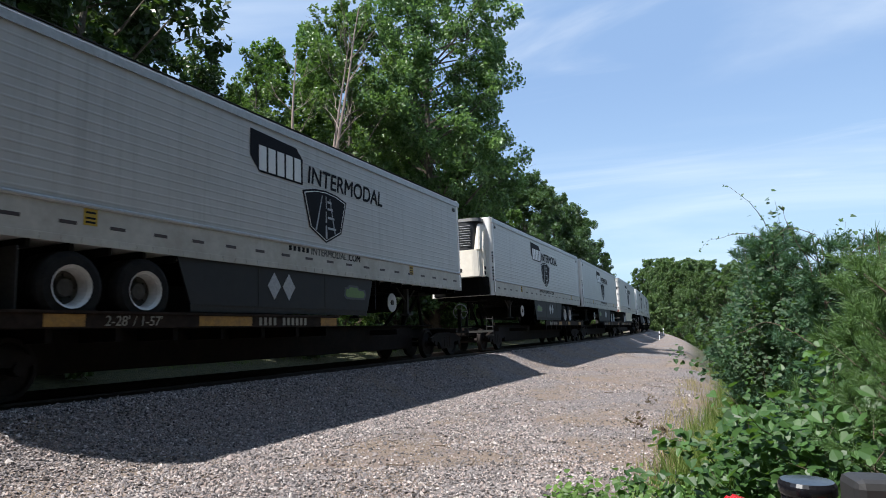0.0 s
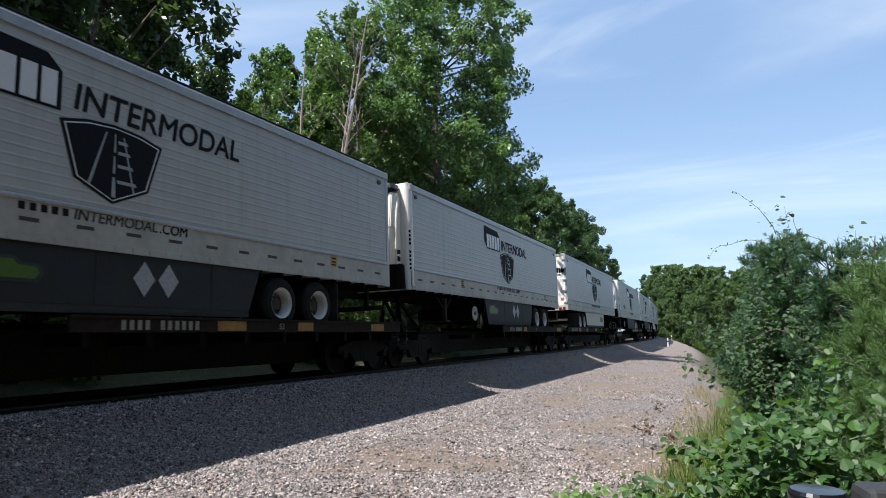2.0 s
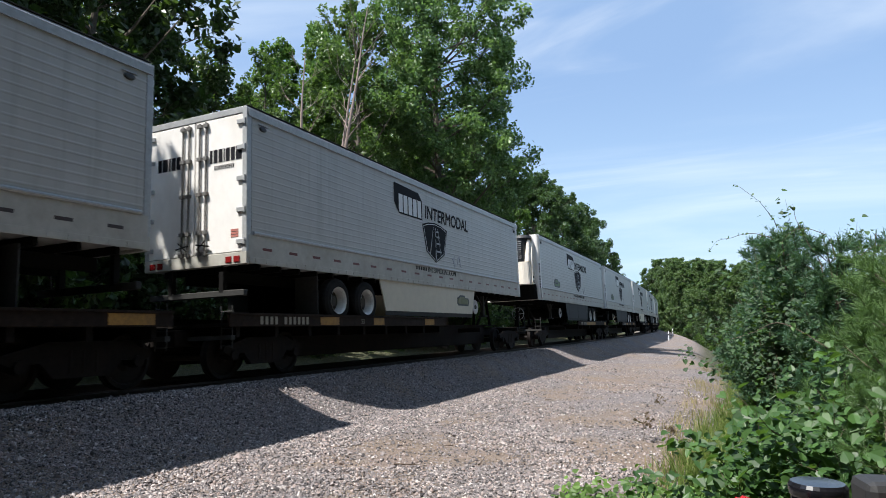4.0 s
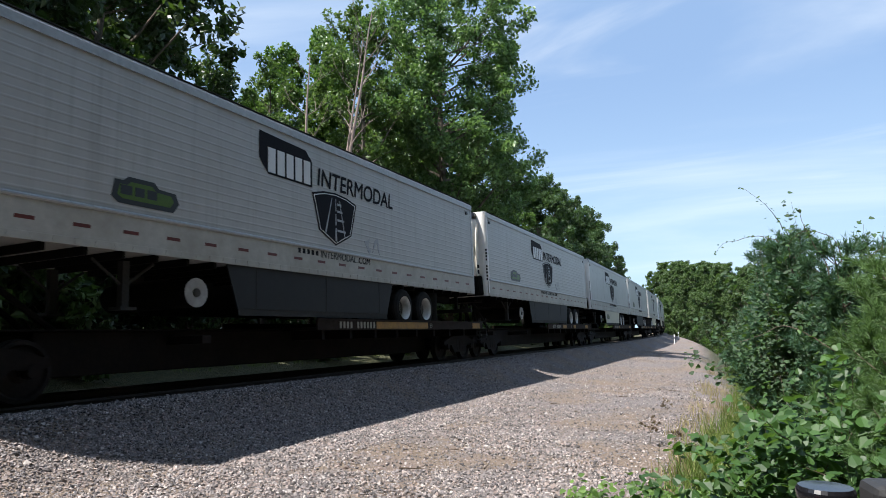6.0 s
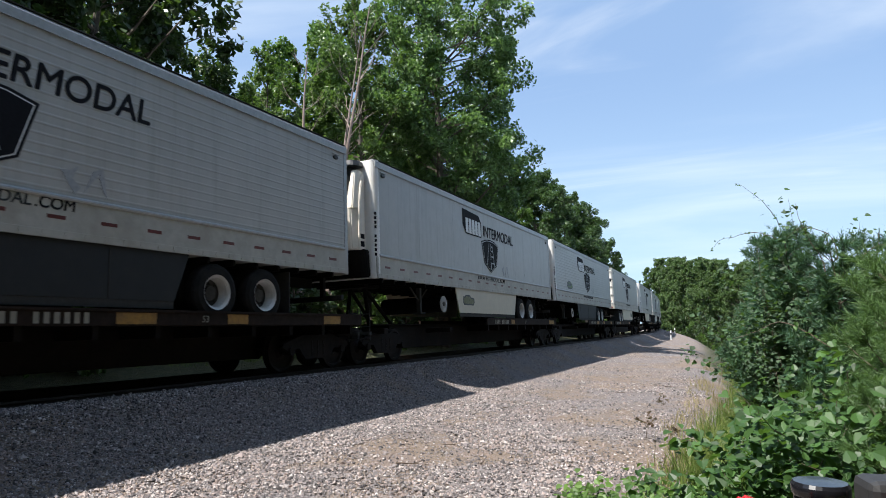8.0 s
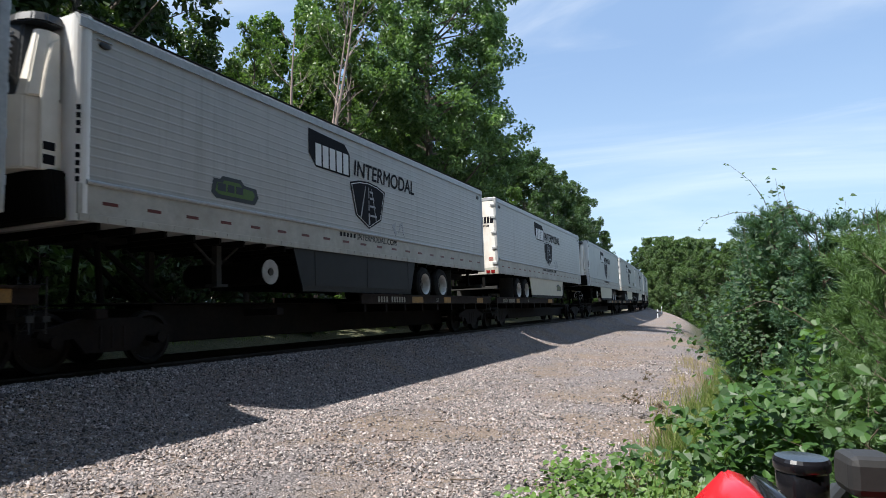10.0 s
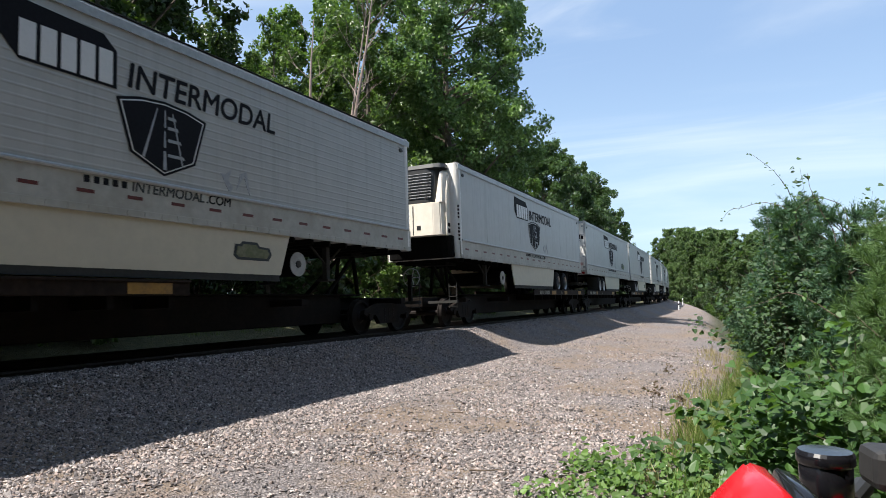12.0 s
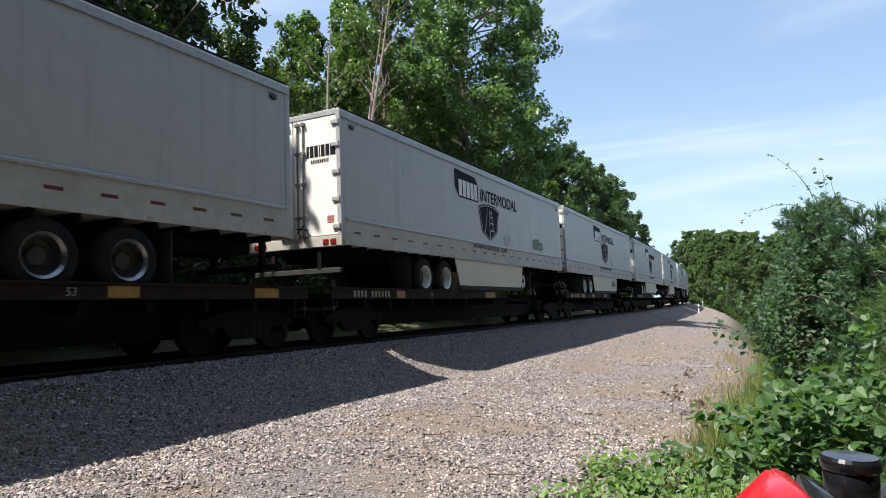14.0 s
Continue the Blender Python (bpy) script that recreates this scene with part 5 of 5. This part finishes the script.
# dead birches in front of the leafy trees
def dead_tree(seed, h, lean):
    r = random.Random(seed)
    t = thing("dead_tree", "bare pale dead trunk with broken limbs", "dead tree", "bare dead trunks")
    trunk = grow(r, Vector((0, 0, -0.3)), Vector((lean, 0, 1)), h, 0.15, 14, 0.03, 0.02, 0.15)
    v, f = limb_mesh([trunk], 8)
    mesh_part("trunk", [tuple(q) for q in v], f, M_DEADWOOD, t)
    for i in range(13):
        p, d, rad = at(trunk, r.uniform(0.3, 0.98))
        a = r.uniform(0, 6.28)
        limb = grow(r, p, Vector((math.cos(a), math.sin(a), 1.1)), r.uniform(1.0, 2.8), rad * 0.3 + 0.008, 6, 0.12, 0.04, 0.15)
        v, f = limb_mesh([limb] + [grow(r, *(lambda q: (q[0], q[1] + Vector((r.gauss(0, 0.5), r.gauss(0, 0.5), 0.3))))(at(limb, r.uniform(0.3, 0.9))), r.uniform(0.5, 1.3), 0.012, 4, 0.1, 0.02) for _ in range(3)], 5)
        mesh_part("limb", [tuple(q) for q in v], f, M_DEADWOOD, t)
    return t


place(dead_tree(31, 16.5, 0.02), 24.0, -7.6, 0)
place(dead_tree(32, 14.0, -0.03), 22.4, -7.9, 80)
place(dead_tree(33, 17.0, 0.03), 24.4, -8.0, 200, 0.95)

# trees beyond the bend, right of the line
far = place(broadleaf(41, 17, 5.2, 0.03, 48000, 0.165, M_LEAF_FAR, M_BARK, lobes=80, label="round leafy tree beyond the bend"), 118, 17.0, 0, 0.78)
for s, d, turn, size in ((135, 16, 40, 1.0), (155, 14, 100, 1.05), (178, 13, 160, 1.0), (200, 12, 220, 1.05), (225, 12, 280, 1.0), (250, 13, 330, 1.1), (280, 13, 20, 1.1), (105, 20, 60, 0.95), (95, 24, 190, 0.9),
                         (82, 23, 250, 0.75), (70, 20, 310, 0.62), (60, 19, 120, 0.55), (150, 26, 200, 1.1), (300, 22, 10, 1.2), (125, 24, 15, 1.0), (145, 20, 75, 1.0), (165, 22, 135, 1.1), (190, 20, 195, 1.1), (215, 20, 255, 1.1), (240, 21, 315, 1.2), (110, 27, 30, 1.0), (270, 20, 200, 1.2)):
    # crowns about six degrees over the horizon, seen from the gravel
    again(far, s, d, turn, (1.5 + 0.098 * math.hypot(s, d)) / 17 * (0.86 + 0.16 * size))

# right of the gravel: young pines, shrubs, vines
pine = place(conifer(51, 5.4, 1.75, M_NEEDLE_DARK, 30, 0.13, M_TWIG, 24, label="young white pine with soft needles", low=0.22, thick=0.0075), 15.5, 9.95, 0, 0.90)
for s, d, turn, size in ((14.6, 10.4, 70, 0.88), (16.2, 10.3, 190, 0.90), (13.5, 10.75, 110, 0.92), (17.5, 10.8, 140, 0.85), (12.5, 11.0, 200, 0.9), (19, 11.2, 260, 0.82), (21, 10.6, 20, 0.66), (15.5, 12.2, 300, 0.97), (13.2, 11.6, 40, 1.02),
                         (25, 11.0, 60, 0.66), (31, 11.3, 100, 0.7), (11.2, 11.3, 330, 0.85), (18.2, 10.0, 15, 0.5)):
    again(pine, s, d, turn, size)
near_pine = place(conifer(52, 3.6, 1.2, M_NEEDLE, 30, 0.12, M_TWIG, 30, label="bright young pine sapling beside the gravel", thick=0.004), 8.2, 10.85, 0, 1.08)
again(near_pine, 6.6, 10.75, 120, 0.85)
again(near_pine, 5.3, 10.45, 60, 0.55)
again(near_pine, 10.2, 11.5, 200, 1.25)
again(near_pine, 8.6, 11.3, 260, 1.1)
bush = place(broadleaf(61, 2.6, 1.5, 0.04, 4800, 0.075, M_LEAF_BRIGHT, M_TWIG, "bush", lobes=26, label="green leafy bush on the bank", category="bush", group="bushes on the bank"), 13.4, 10.1, 0, 0.6)
bush_dark = place(broadleaf(62, 3.2, 1.8, 0.04, 4800, 0.09, M_LEAF_OAK, M_TWIG, "bush", lobes=26, label="dark green leafy bush on the bank", category="bush", group="bushes on the bank"), 27, 10.4, 0, 0.8)
# how far past the gravel's edge, turn, size
for k, (s, past, turn, size) in enumerate(((16.5, 1.4, 40, 0.5), (19.5, 1.4, 90, 0.55), (23.5, 1.5, 130, 0.65), (28, 1.6, 170, 0.7), (33, 1.7, 210, 0.8), (38, 1.9, 250, 0.8), (44, 2.2, 290, 0.9), (51, 2.6, 330, 1.0),
                                           (10.8, 1.8, 10, 0.42), (30, 3.4, 77, 1.1), (38, 4.4, 15, 1.2), (46, 5, 45, 1.3), (56, 5, 75, 1.4), (60, 3.0, 35, 1.1), (70, 3.4, 135, 1.2), (80, 3.6, 65, 1.3), (18, 2.1, 0, 0.7),
                                           (92, 4, 20, 1.5), (105, 4.2, 120, 1.6), (120, 4.4, 220, 1.7), (137, 4.6, 320, 1.8), (66, 7, 50, 1.7), (84, 8, 150, 2.0), (100, 8, 250, 2.2), (155, 5, 0, 2.0), (175, 5, 90, 2.2))):
    again((bush, bush_dark, bush_dark)[k % 3], s, bank_edge(s) + past + (1.1 if s < 55 else 0.5), turn, size, 0.15)


def vine_bank(seed, s0, s1, d0, d1, top, count, size, label, mat=M_LEAF_VINE, wander=0.22, bare=0.08):
    """Climbing stems hung with broad leaves over a mound of growth."""
    r, rng = random.Random(seed), np.random.default_rng(seed)
    t = thing("vine_thicket", label, "vines", "vine thickets")
    limbs, pts, nor = [], [], []
    for k in range(70):
        s, d = r.uniform(s0, s1), r.uniform(d0, d1)
        p, _ = on_track(s, d)
        hgt = top * (0.45 + 0.55 * r.random()) * (0.35 + 0.65 * smooth(d0 - 0.3, d0 + 0.8 * (d1 - d0), d))
        st = grow(r, Vector((p.x, p.y, ground_z(s, d) - 0.1)), Vector((r.gauss(0, 1.6 * wander), r.gauss(0, 1.6 * wander), 1)), hgt, 0.008, 9, wander, 0.0, 0.3)
        limbs.append(st)
        for q in range(int(count / 70)):
            p2, d2, _ = at(st, r.uniform(bare, 1.0))
            o = Vector((r.gauss(0, 0.14), r.gauss(0, 0.14), r.gauss(0, 0.08)))
            pts.append(tuple(p2 + o))
            nor.append((r.gauss(0, 0.5) - 0.15, r.gauss(0, 0.5) - 0.35, 0.85))
    v, f = limb_mesh(limbs, 4)
    mesh_part("stemwork", [tuple(q) for q in v], f, M_TWIG, t, "thin twining stems")
    v, f = leaf_ovals(rng, np.array(pts), np.array(nor), size)
    mesh_part("leaves", v.tolist(), f.tolist(), mat, t, "broad green leaves")
    return t


vine_bank(71, 5.8, 8.4, 9.7, 10.5, 2.5, 8400, 0.052, "thick vines with broad glossy green leaves")
vine_bank(72, 5.0, 6.2, 10.0, 10.8, 1.6, 3000, 0.044, "thick vines with broad glossy green leaves")
vine_bank(73, 8.4, 11.5, 9.75, 10.9, 1.9, 5600, 0.043, "tangled leafy vines over low bushes", wander=0.14)
vine_bank(74, 12.6, 13.8, 10.0, 10.7, 5.3, 5600, 0.045, "tall dark vines climbing young pines", M_LEAF_DARKVINE, 0.09, 0.62)
vine_bank(77, 7.0, 9.4, 10.1, 11.0, 3.1, 6300, 0.055, "tall vines hanging over a young pine")
vine_bank(78, 9.5, 12.5, 10.2, 11.2, 2.3, 4900, 0.05, "dark tangled vines below young pines", M_LEAF_DARKVINE, 0.12)
vine_bank(75, 5.3, 7.2, 7.75, 9.6, 0.42, 4200, 0.034, "low bright leafy weeds at the gravel's edge", M_LEAF_BRIGHT)
vine_bank(76, 4.4, 5.8, 8.9, 10.3, 0.5, 3000, 0.032, "low bright leafy weeds at the gravel's edge", M_LEAF_BRIGHT)


def tendril(seed, s, d, z, way, length):
    """A thin bare shoot that arches out of the thicket, with a few leaves along it."""
    r, rng = random.Random(seed), np.random.default_rng(seed)
    t = thing("vine_shoot", "thin arching vine shoot with few leaves", "vines", "arching vine shoots")
    p, _ = on_track(s, d)
    st = grow(r, Vector((p.x, p.y, z)), Vector(way), length, 0.007, 14, 0.16, -0.085, 0.3)
    v, f = limb_mesh([st], 5)
    mesh_part("stem", [tuple(q) for q in v], f, M_TWIG, t)
    pts = np.array([tuple(at(st, r.uniform(0.1, 1))[0] + Vector((r.gauss(0, 0.03), r.gauss(0, 0.03), r.gauss(0, 0.02)))) for _ in range(16)])
    v, f = leaf_ovals(rng, pts, rng.normal(size=(16, 3)) * 0.5 + np.array((-0.1, -0.3, 0.8)), 0.028)
    mesh_part("leaves", v.tolist(), f.tolist(), M_LEAF_VINE, t)
    return t


tendril(1, 10.5, 10.5, 1.7, (-0.25, 0, 1), 1.1)
tendril(2, 10.8, 10.7, 1.9, (-0.5, 0, 1), 1.1)
tendril(3, 10.2, 10.9, 1.8, (0.3, 0, 1), 1.0)
tendril(4, 8.0, 10.3, 0.7, (-0.8, 0, 0.7), 1.2)
tendril(5, 13.0, 10.0, 2.5, (-0.7, 0, 0.8), 1.3)
tendril(6, 13.6, 10.1, 2.8, (-0.3, 0, 1), 1.2)


def grass(name, seed, zones, tall, label, mat):
    """Curved tapering blades, too many to count."""
    rng = np.random.default_rng(seed)
    vs, fs, base = [], [], 0
    for s0, s1, d0, d1, n in zones:
        m = max(3, n // 22)
        cs, cd = rng.uniform(s0, s1, m), rng.uniform(d0, d1, m)
        k = rng.integers(0, m, n)
        ss, dd = cs[k] + rng.normal(0, 0.10, n), cd[k] + rng.normal(0, 0.10, n)
        for s, d in zip(ss, dd):
            p, _ = on_track(s, d)
            h = tall * rng.uniform(0.4, 1.2)
            a, b = rng.uniform(0, 6.283, 2)
            lean = h * rng.uniform(0.1, 0.6)
            w = 0.0035 + 0.002 * rng.random()
            z = ground_z(s, d) - 0.02
            cx, cy, wx, wy = math.cos(a) * lean, math.sin(a) * lean, math.cos(b) * w, math.sin(b) * w
            vs += [(p.x - wx, p.y - wy, z), (p.x + wx, p.y + wy, z), (p.x + cx * 0.35 + wx * 0.8, p.y + cy * 0.35 + wy * 0.8, z + h * 0.6), (p.x + cx * 0.35 - wx * 0.8, p.y + cy * 0.35 - wy * 0.8, z + h * 0.6), (p.x + cx, p.y + cy, z + h)]
            fs += [(base, base + 1, base + 2, base + 3), (base + 3, base + 2, base + 4)]
            base += 5
    return tagged(mesh_part(name, vs, fs, mat), label, "grass", kind="stuff")


M_DRYGRASS = leafy("dry_grass_blades", (0.16, 0.13, 0.06), (0.36, 0.30, 0.15), 0.2)
grass("grass_clumps", 81, [(6.8, 9.5, 9.0, 10.2, 2600), (9.5, 15, 8.9, 10.0, 3600), (15, 26, 8.9, 9.9, 2400), (4.6, 6.6, 8.9, 10.4, 1200), (7.2, 11.5, 8.75, 9.6, 3600), (26, 40, 8.6, 10, 1500)], 0.40, "green grass clumps along the gravel's edge", M_GRASS)
grass("dry_grass_tufts", 82, [(8, 16, 8.2, 9.2, 900), (16, 30, 7.9, 8.8, 500), (6, 9, 8.4, 9.2, 300)], 0.26, "thin dry grass tufts in gravel", M_DRYGRASS)
grass("bank_undergrowth", 83, [(0, 45, -9.5, -6.6, 7000)], 0.35, "rough undergrowth beyond the track", M_GRASS)

# ---- small things on the gravel ----
def marker_post(s, d, h):
    t = thing("marker_post", "slim white wooden marker post beside the track", "post", "marker posts")
    bm = bmesh.new()
    box(bm, -0.06, 0.06, -0.06, 0.06, -0.2, h, 0.01)
    part("post", bm, M_WHITEDECAL, t)
    bm = bmesh.new()
    box(bm, -0.065, 0.065, -0.065, 0.065, h * 0.55, h * 0.7)
    part("band", bm, M_DECAL, t, "dark band")
    return place(t, s, d)


marker_post(75, 3.6, 1.0)
marker_post(108, 3.4, 1.1)


def dry_weed(seed, s, d, h):
    """A withered stalk with hanging brown leaves."""
    r, rng = random.Random(seed), np.random.default_rng(seed)
    t = thing("dry_weed", "withered brown weed stalk standing in gravel", "weed", "withered weeds")
    limbs = [grow(r, Vector((0, 0, -0.05)), Vector((0.1, 0, 1)), h, 0.007, 5, 0.1, 0)]
    pts = []
    for k in range(7):
        p, dd, _ = at(limbs[0], r.uniform(0.45, 1))
        b = grow(r, p, Vector((r.gauss(0, 1), r.gauss(0, 1), 0.5)), h * 0.5, 0.003, 4, 0.1, -0.22)
        limbs.append(b)
        pts += [tuple(q) for q, _ in b[2:]]
    v, f = limb_mesh(limbs, 5)
    mesh_part("stalk", [tuple(q) for q in v], f, M_TWIG, t)
    v, f = leaf_quads(rng, np.repeat(np.array(pts), 2, 0) + rng.normal(0, 0.015, (2 * len(pts), 3)), 0.032, 0.1)
    mesh_part("leaves", v.tolist(), f.tolist(), M_DEADLEAF, t, "curled brown leaves")
    return place(t, s, d, r.uniform(0, 360))


M_DEADLEAF = leafy("dead_leaves", (0.05, 0.03, 0.02), (0.13, 0.08, 0.05), 0.15)
dry_weed(1, 10.4, 7.95, 0.36)
dry_weed(2, 10.9, 8.3, 0.2)
dry_weed(3, 15.0, 7.7, 0.25)


def stick(seed, s, d, length, turn):
    r = random.Random(seed)
    t = thing("stick", "thin dead stick lying on the gravel", "stick", "fallen sticks")
    main = grow(r, Vector((0, 0, 0)), Vector((1, 0, 0.03)), length, 0.012, 6, 0.06, 0)
    side = grow(r, main[3][0], Vector((0.8, 0.5, 0.1)), length * 0.4, 0.007, 4, 0.08, 0)
    v, f = limb_mesh([main], 6)
    mesh_part("stem", [tuple(q) for q in v], f, M_TWIG, t)
    v, f = limb_mesh([side], 5)
    mesh_part("twig", [tuple(q) for q in v], f, M_TWIG, t)
    return place(t, s, d, turn, 1, -0.04)


for k, (s, d, length, turn) in enumerate(((7.15, 5.45, 0.42, 25), (12.6, 4.85, 0.22, 60), (13.6, 6.0, 0.16, 10), (9.6, 6.3, 0.18, 140), (5.9, 6.9, 0.4, 10), (7.6, 6.4, 0.3, 100), (17, 6.3, 0.3, 20), (19.0, 7.3, 0.5, 60),
                                           (8.6, 5.6, 0.22, 200), (14.6, 5.2, 0.25, 45), (11.2, 6.9, 0.2, 320))):
    stick(90 + k, s, d, length, turn)

# ---- the motorcycle beside the camera ----
M_RED = surface("red_motorcycle_paint", (0.55, 0.012, 0.018), 0.22, 0, 30, 0.04, 4, None, 0.05, 0)
M_GLOSSBLACK = surface("glossy_black_plastic", (0.008, 0.008, 0.010), 0.18, 0, 30, 0.1, 4, None, 0.1, 0)
M_STEEL = surface("bright_steel", (0.55, 0.55, 0.56), 0.25, 0.95, 30, 0.1, 4, None, 0.1, 0)
M_SEAT = surface("black_vinyl", (0.02, 0.02, 0.021), 0.6, 0, 60, 0.2, 4, None, 0.2, 0.2, 0.002)


def shaped(name, sections, mat, parent, label="", bevel=0.015, soft=0.55):
    """A body through rounded box sections: (x, half width, z low, z high)."""
    bm = bmesh.new()
    rings = []
    for x, w, z0, z1 in sections:
        c = min(w, (z1 - z0) / 2) * soft
        pts = [(-w, z0 + c), (-w, z1 - c), (-w + c, z1), (w - c, z1), (w, z1 - c), (w, z0 + c), (w - c, z0), (-w + c, z0)]
        rings.append([bm.verts.new((x, y, z)) for y, z in pts])
    for a, b in zip(rings, rings[1:]):
        for i in range(8):
            bm.faces.new((a[i], a[(i + 1) % 8], b[(i + 1) % 8], b[i]))
    bm.faces.new(rings[0]), bm.faces.new(rings[-1])
    bmesh.ops.recalc_face_normals(bm, faces=bm.faces[:])
    bmesh.ops.bevel(bm, geom=bm.edges[:], offset=bevel, segments=2, affect="EDGES")
    ob = part(name, bm, mat, parent, label)
    for f in ob.data.polygons:
        f.use_smooth = True
    return ob


def motorcycle():
    """Local x points ahead, z up from the ground; the bar's left end carries a black fluid reservoir."""
    t = thing("motorcycle", "parked red and black motorcycle beside the gravel", "motorcycle")
    for x in (0.62, -0.78):
        bm = bmesh.new()
        lathe(bm, [(-0.05, 0.25), (-0.06, 0.29), (-0.03, 0.32), (0.03, 0.32), (0.06, 0.29), (0.05, 0.25)], (x, 0, 0.32), "y", 32)
        w = part("wheel", bm, M_TYRE, t, "black road tyre")
        bm = bmesh.new()
        lathe(bm, [(-0.055, 0.22), (-0.055, 0.255), (0.055, 0.255), (0.055, 0.22)], (x, 0, 0.32), "y", 32, False)
        tube(bm, (x, -0.08, 0.32), (x, 0.08, 0.32), 0.04, 0.04, 14)
        for k in range(10):
            a = 0.628 * k
            tube(bm, (x, 0, 0.32), (x + 0.24 * math.cos(a), 0, 0.32 + 0.24 * math.sin(a)), 0.01, 0.01, 6)
        part("rim", bm, M_STEEL, w, "spoked rim")
    for y in (-0.10, 0.10):
        bm = bmesh.new()
        tube(bm, (0.62, y, 0.32), (0.26, y, 1.02), 0.024, 0.024, 14)
        part("fork_leg", bm, M_STEEL, t)
    shaped("fuel_tank", [(0.22, 0.07, 0.74, 0.94), (0.08, 0.16, 0.70, 1.02), (-0.12, 0.17, 0.70, 1.02), (-0.30, 0.10, 0.70, 0.90)], M_RED, t, "glossy red fuel tank")
    shaped("seat", [(-0.24, 0.10, 0.72, 0.86), (-0.5, 0.15, 0.74, 0.86), (-0.9, 0.12, 0.78, 0.90), (-1.02, 0.08, 0.82, 0.90)], M_SEAT, t, "black vinyl seat")
    shaped("engine", [(0.22, 0.12, 0.28, 0.66), (0.0, 0.18, 0.25, 0.70), (-0.25, 0.16, 0.27, 0.62)], M_STEEL, t, "grey metal engine")
    bm = bmesh.new()
    for y in (-0.12, 0.12):
        tube(bm, (0.24, y, 0.92), (-0.30, y, 0.58), 0.02, 0.02, 8)
        tube(bm, (-0.30, y, 0.58), (-0.78, y, 0.32), 0.02, 0.02, 8)
        tube(bm, (-0.30, y, 0.70), (-0.95, y, 0.80), 0.015, 0.015, 8)
    part("frame", bm, M_BLACK, t, "black tube frame")
    bm = bmesh.new()
    tube(bm, (-0.1, 0.15, 0.45), (-0.2, 0.42, 0.0), 0.012, 0.012, 8)
    part("side_stand", bm, M_BLACK, t)
    # bar and controls
    bm = bmesh.new()
    for a, b in (((0.24, -0.12, 1.10), (0.24, 0.12, 1.10)), ((0.24, 0.12, 1.10), (0.14, 0.26, 1.21)), ((0.14, 0.26, 1.21), (0.04, 0.44, 1.20)), ((0.24, -0.12, 1.10), (0.14, -0.26, 1.21)), ((0.14, -0.26, 1.21), (0.04, -0.44, 1.20))):
        tube(bm, a, b, 0.014, 0.014, 12)
    bar = part("handlebar", bm, M_STEEL, t, "bent steel handlebar")
    for y in (-1, 1):
        bm = bmesh.new()
        tube(bm, (0.10, y * 0.32, 1.208), (0.03, y * 0.46, 1.20), 0.02, 0.02, 12)
        part("grip", bm, M_SEAT, bar, "black rubber grip")
        bm = bmesh.new()
        tube(bm, (0.19, y * 0.25, 1.20), (0.14, y * 0.42, 1.18), 0.008, 0.006, 8)
        part("lever", bm, M_STEEL, bar)
    for y in (0.245, -0.245):
        bm = bmesh.new()
        lathe(bm, [(0.0, 0.036), (0.004, 0.042), (0.065, 0.043), (0.068, 0.040)], (0.16, y, 1.225), "z", 28)
        cup = part("fluid_reservoir", bm, M_GLOSSBLACK, bar, "round glossy black fluid reservoir")
        bm = bmesh.new()
        lathe(bm, [(0.066, 0.044), (0.070, 0.047), (0.084, 0.047), (0.090, 0.043), (0.091, 0.01)], (0.16, y, 1.225), "z", 28)
        lid = part("lid", bm, M_GLOSSBLACK, cup)
        for ob in (cup, lid):
            for f in ob.data.polygons:
                f.use_smooth = abs(f.normal.z) < 0.5
        bm = bmesh.new()
        box(bm, 0.01, 0.095, y - 0.05, y + 0.04, 1.255, 1.325, 0.015)
        part("switch_block", bm, M_SEAT, bar, "black switch housing")
        bm = bmesh.new()
        tube(bm, (0.12, y - 0.05, 1.24), (0.16, y - 0.02, 1.25), 0.011, 0.011, 10)
        tube(bm, (0.16, y - 0.02, 1.25), (0.17, y - 0.08, 1.235), 0.014, 0.014, 10)
        part("clamp", bm, M_STEEL, bar, "bright clamp and bolt")
    # headlamp cowl
    shaped("cowl", [(0.478, 0.025, 1.052, 1.122), (0.433, 0.065, 0.942, 1.207), (0.378, 0.10, 0.892, 1.275), (0.323, 0.12, 0.892, 1.327), (0.290, 0.12, 0.912, 1.317)], M_RED, t, "pointed red headlamp cowl", 0.006, 0.3)
    shaped("cowl_trim", [(0.283, 0.11, 0.922, 1.322), (0.258, 0.112, 0.912, 1.314), (0.218, 0.10, 0.922, 1.267), (0.178, 0.09, 0.942, 1.212)], M_GLOSSBLACK, t, "black cowl trim", 0.004, 0.3)
    return t


BIKE = motorcycle()
BIKE.matrix_basis = pose(0.291, 1.147, ground_z(*to_track(0.29, 1.15)), 0, 0, -167)


# ---- what moves ----
def motions():
    for ob, place_, lift in TRAIN:
        walk(ob, [(t, train_pose(place_, t, lift)) for t in [0.5 * k for k in range(29)]])
    # wheelsets roll on the rail; alike ones share their keys
    lead = {}
    for w in WHEELSETS:
        y = round(w.matrix_basis.translation.y, 2)
        if y not in lead:
            walk(w, [(k / FPS, pose(0, y, 0.42, math.degrees(SPEED * k / FPS / 0.42))) for k in range(14 * FPS + 1)])
            lead[y] = w
        else:
            w.rotation_mode = "QUATERNION"
            keys = w.animation_data_create()
            keys.action, keys.action_slot = lead[y].animation_data.action, lead[y].animation_data.action_slot


motions()
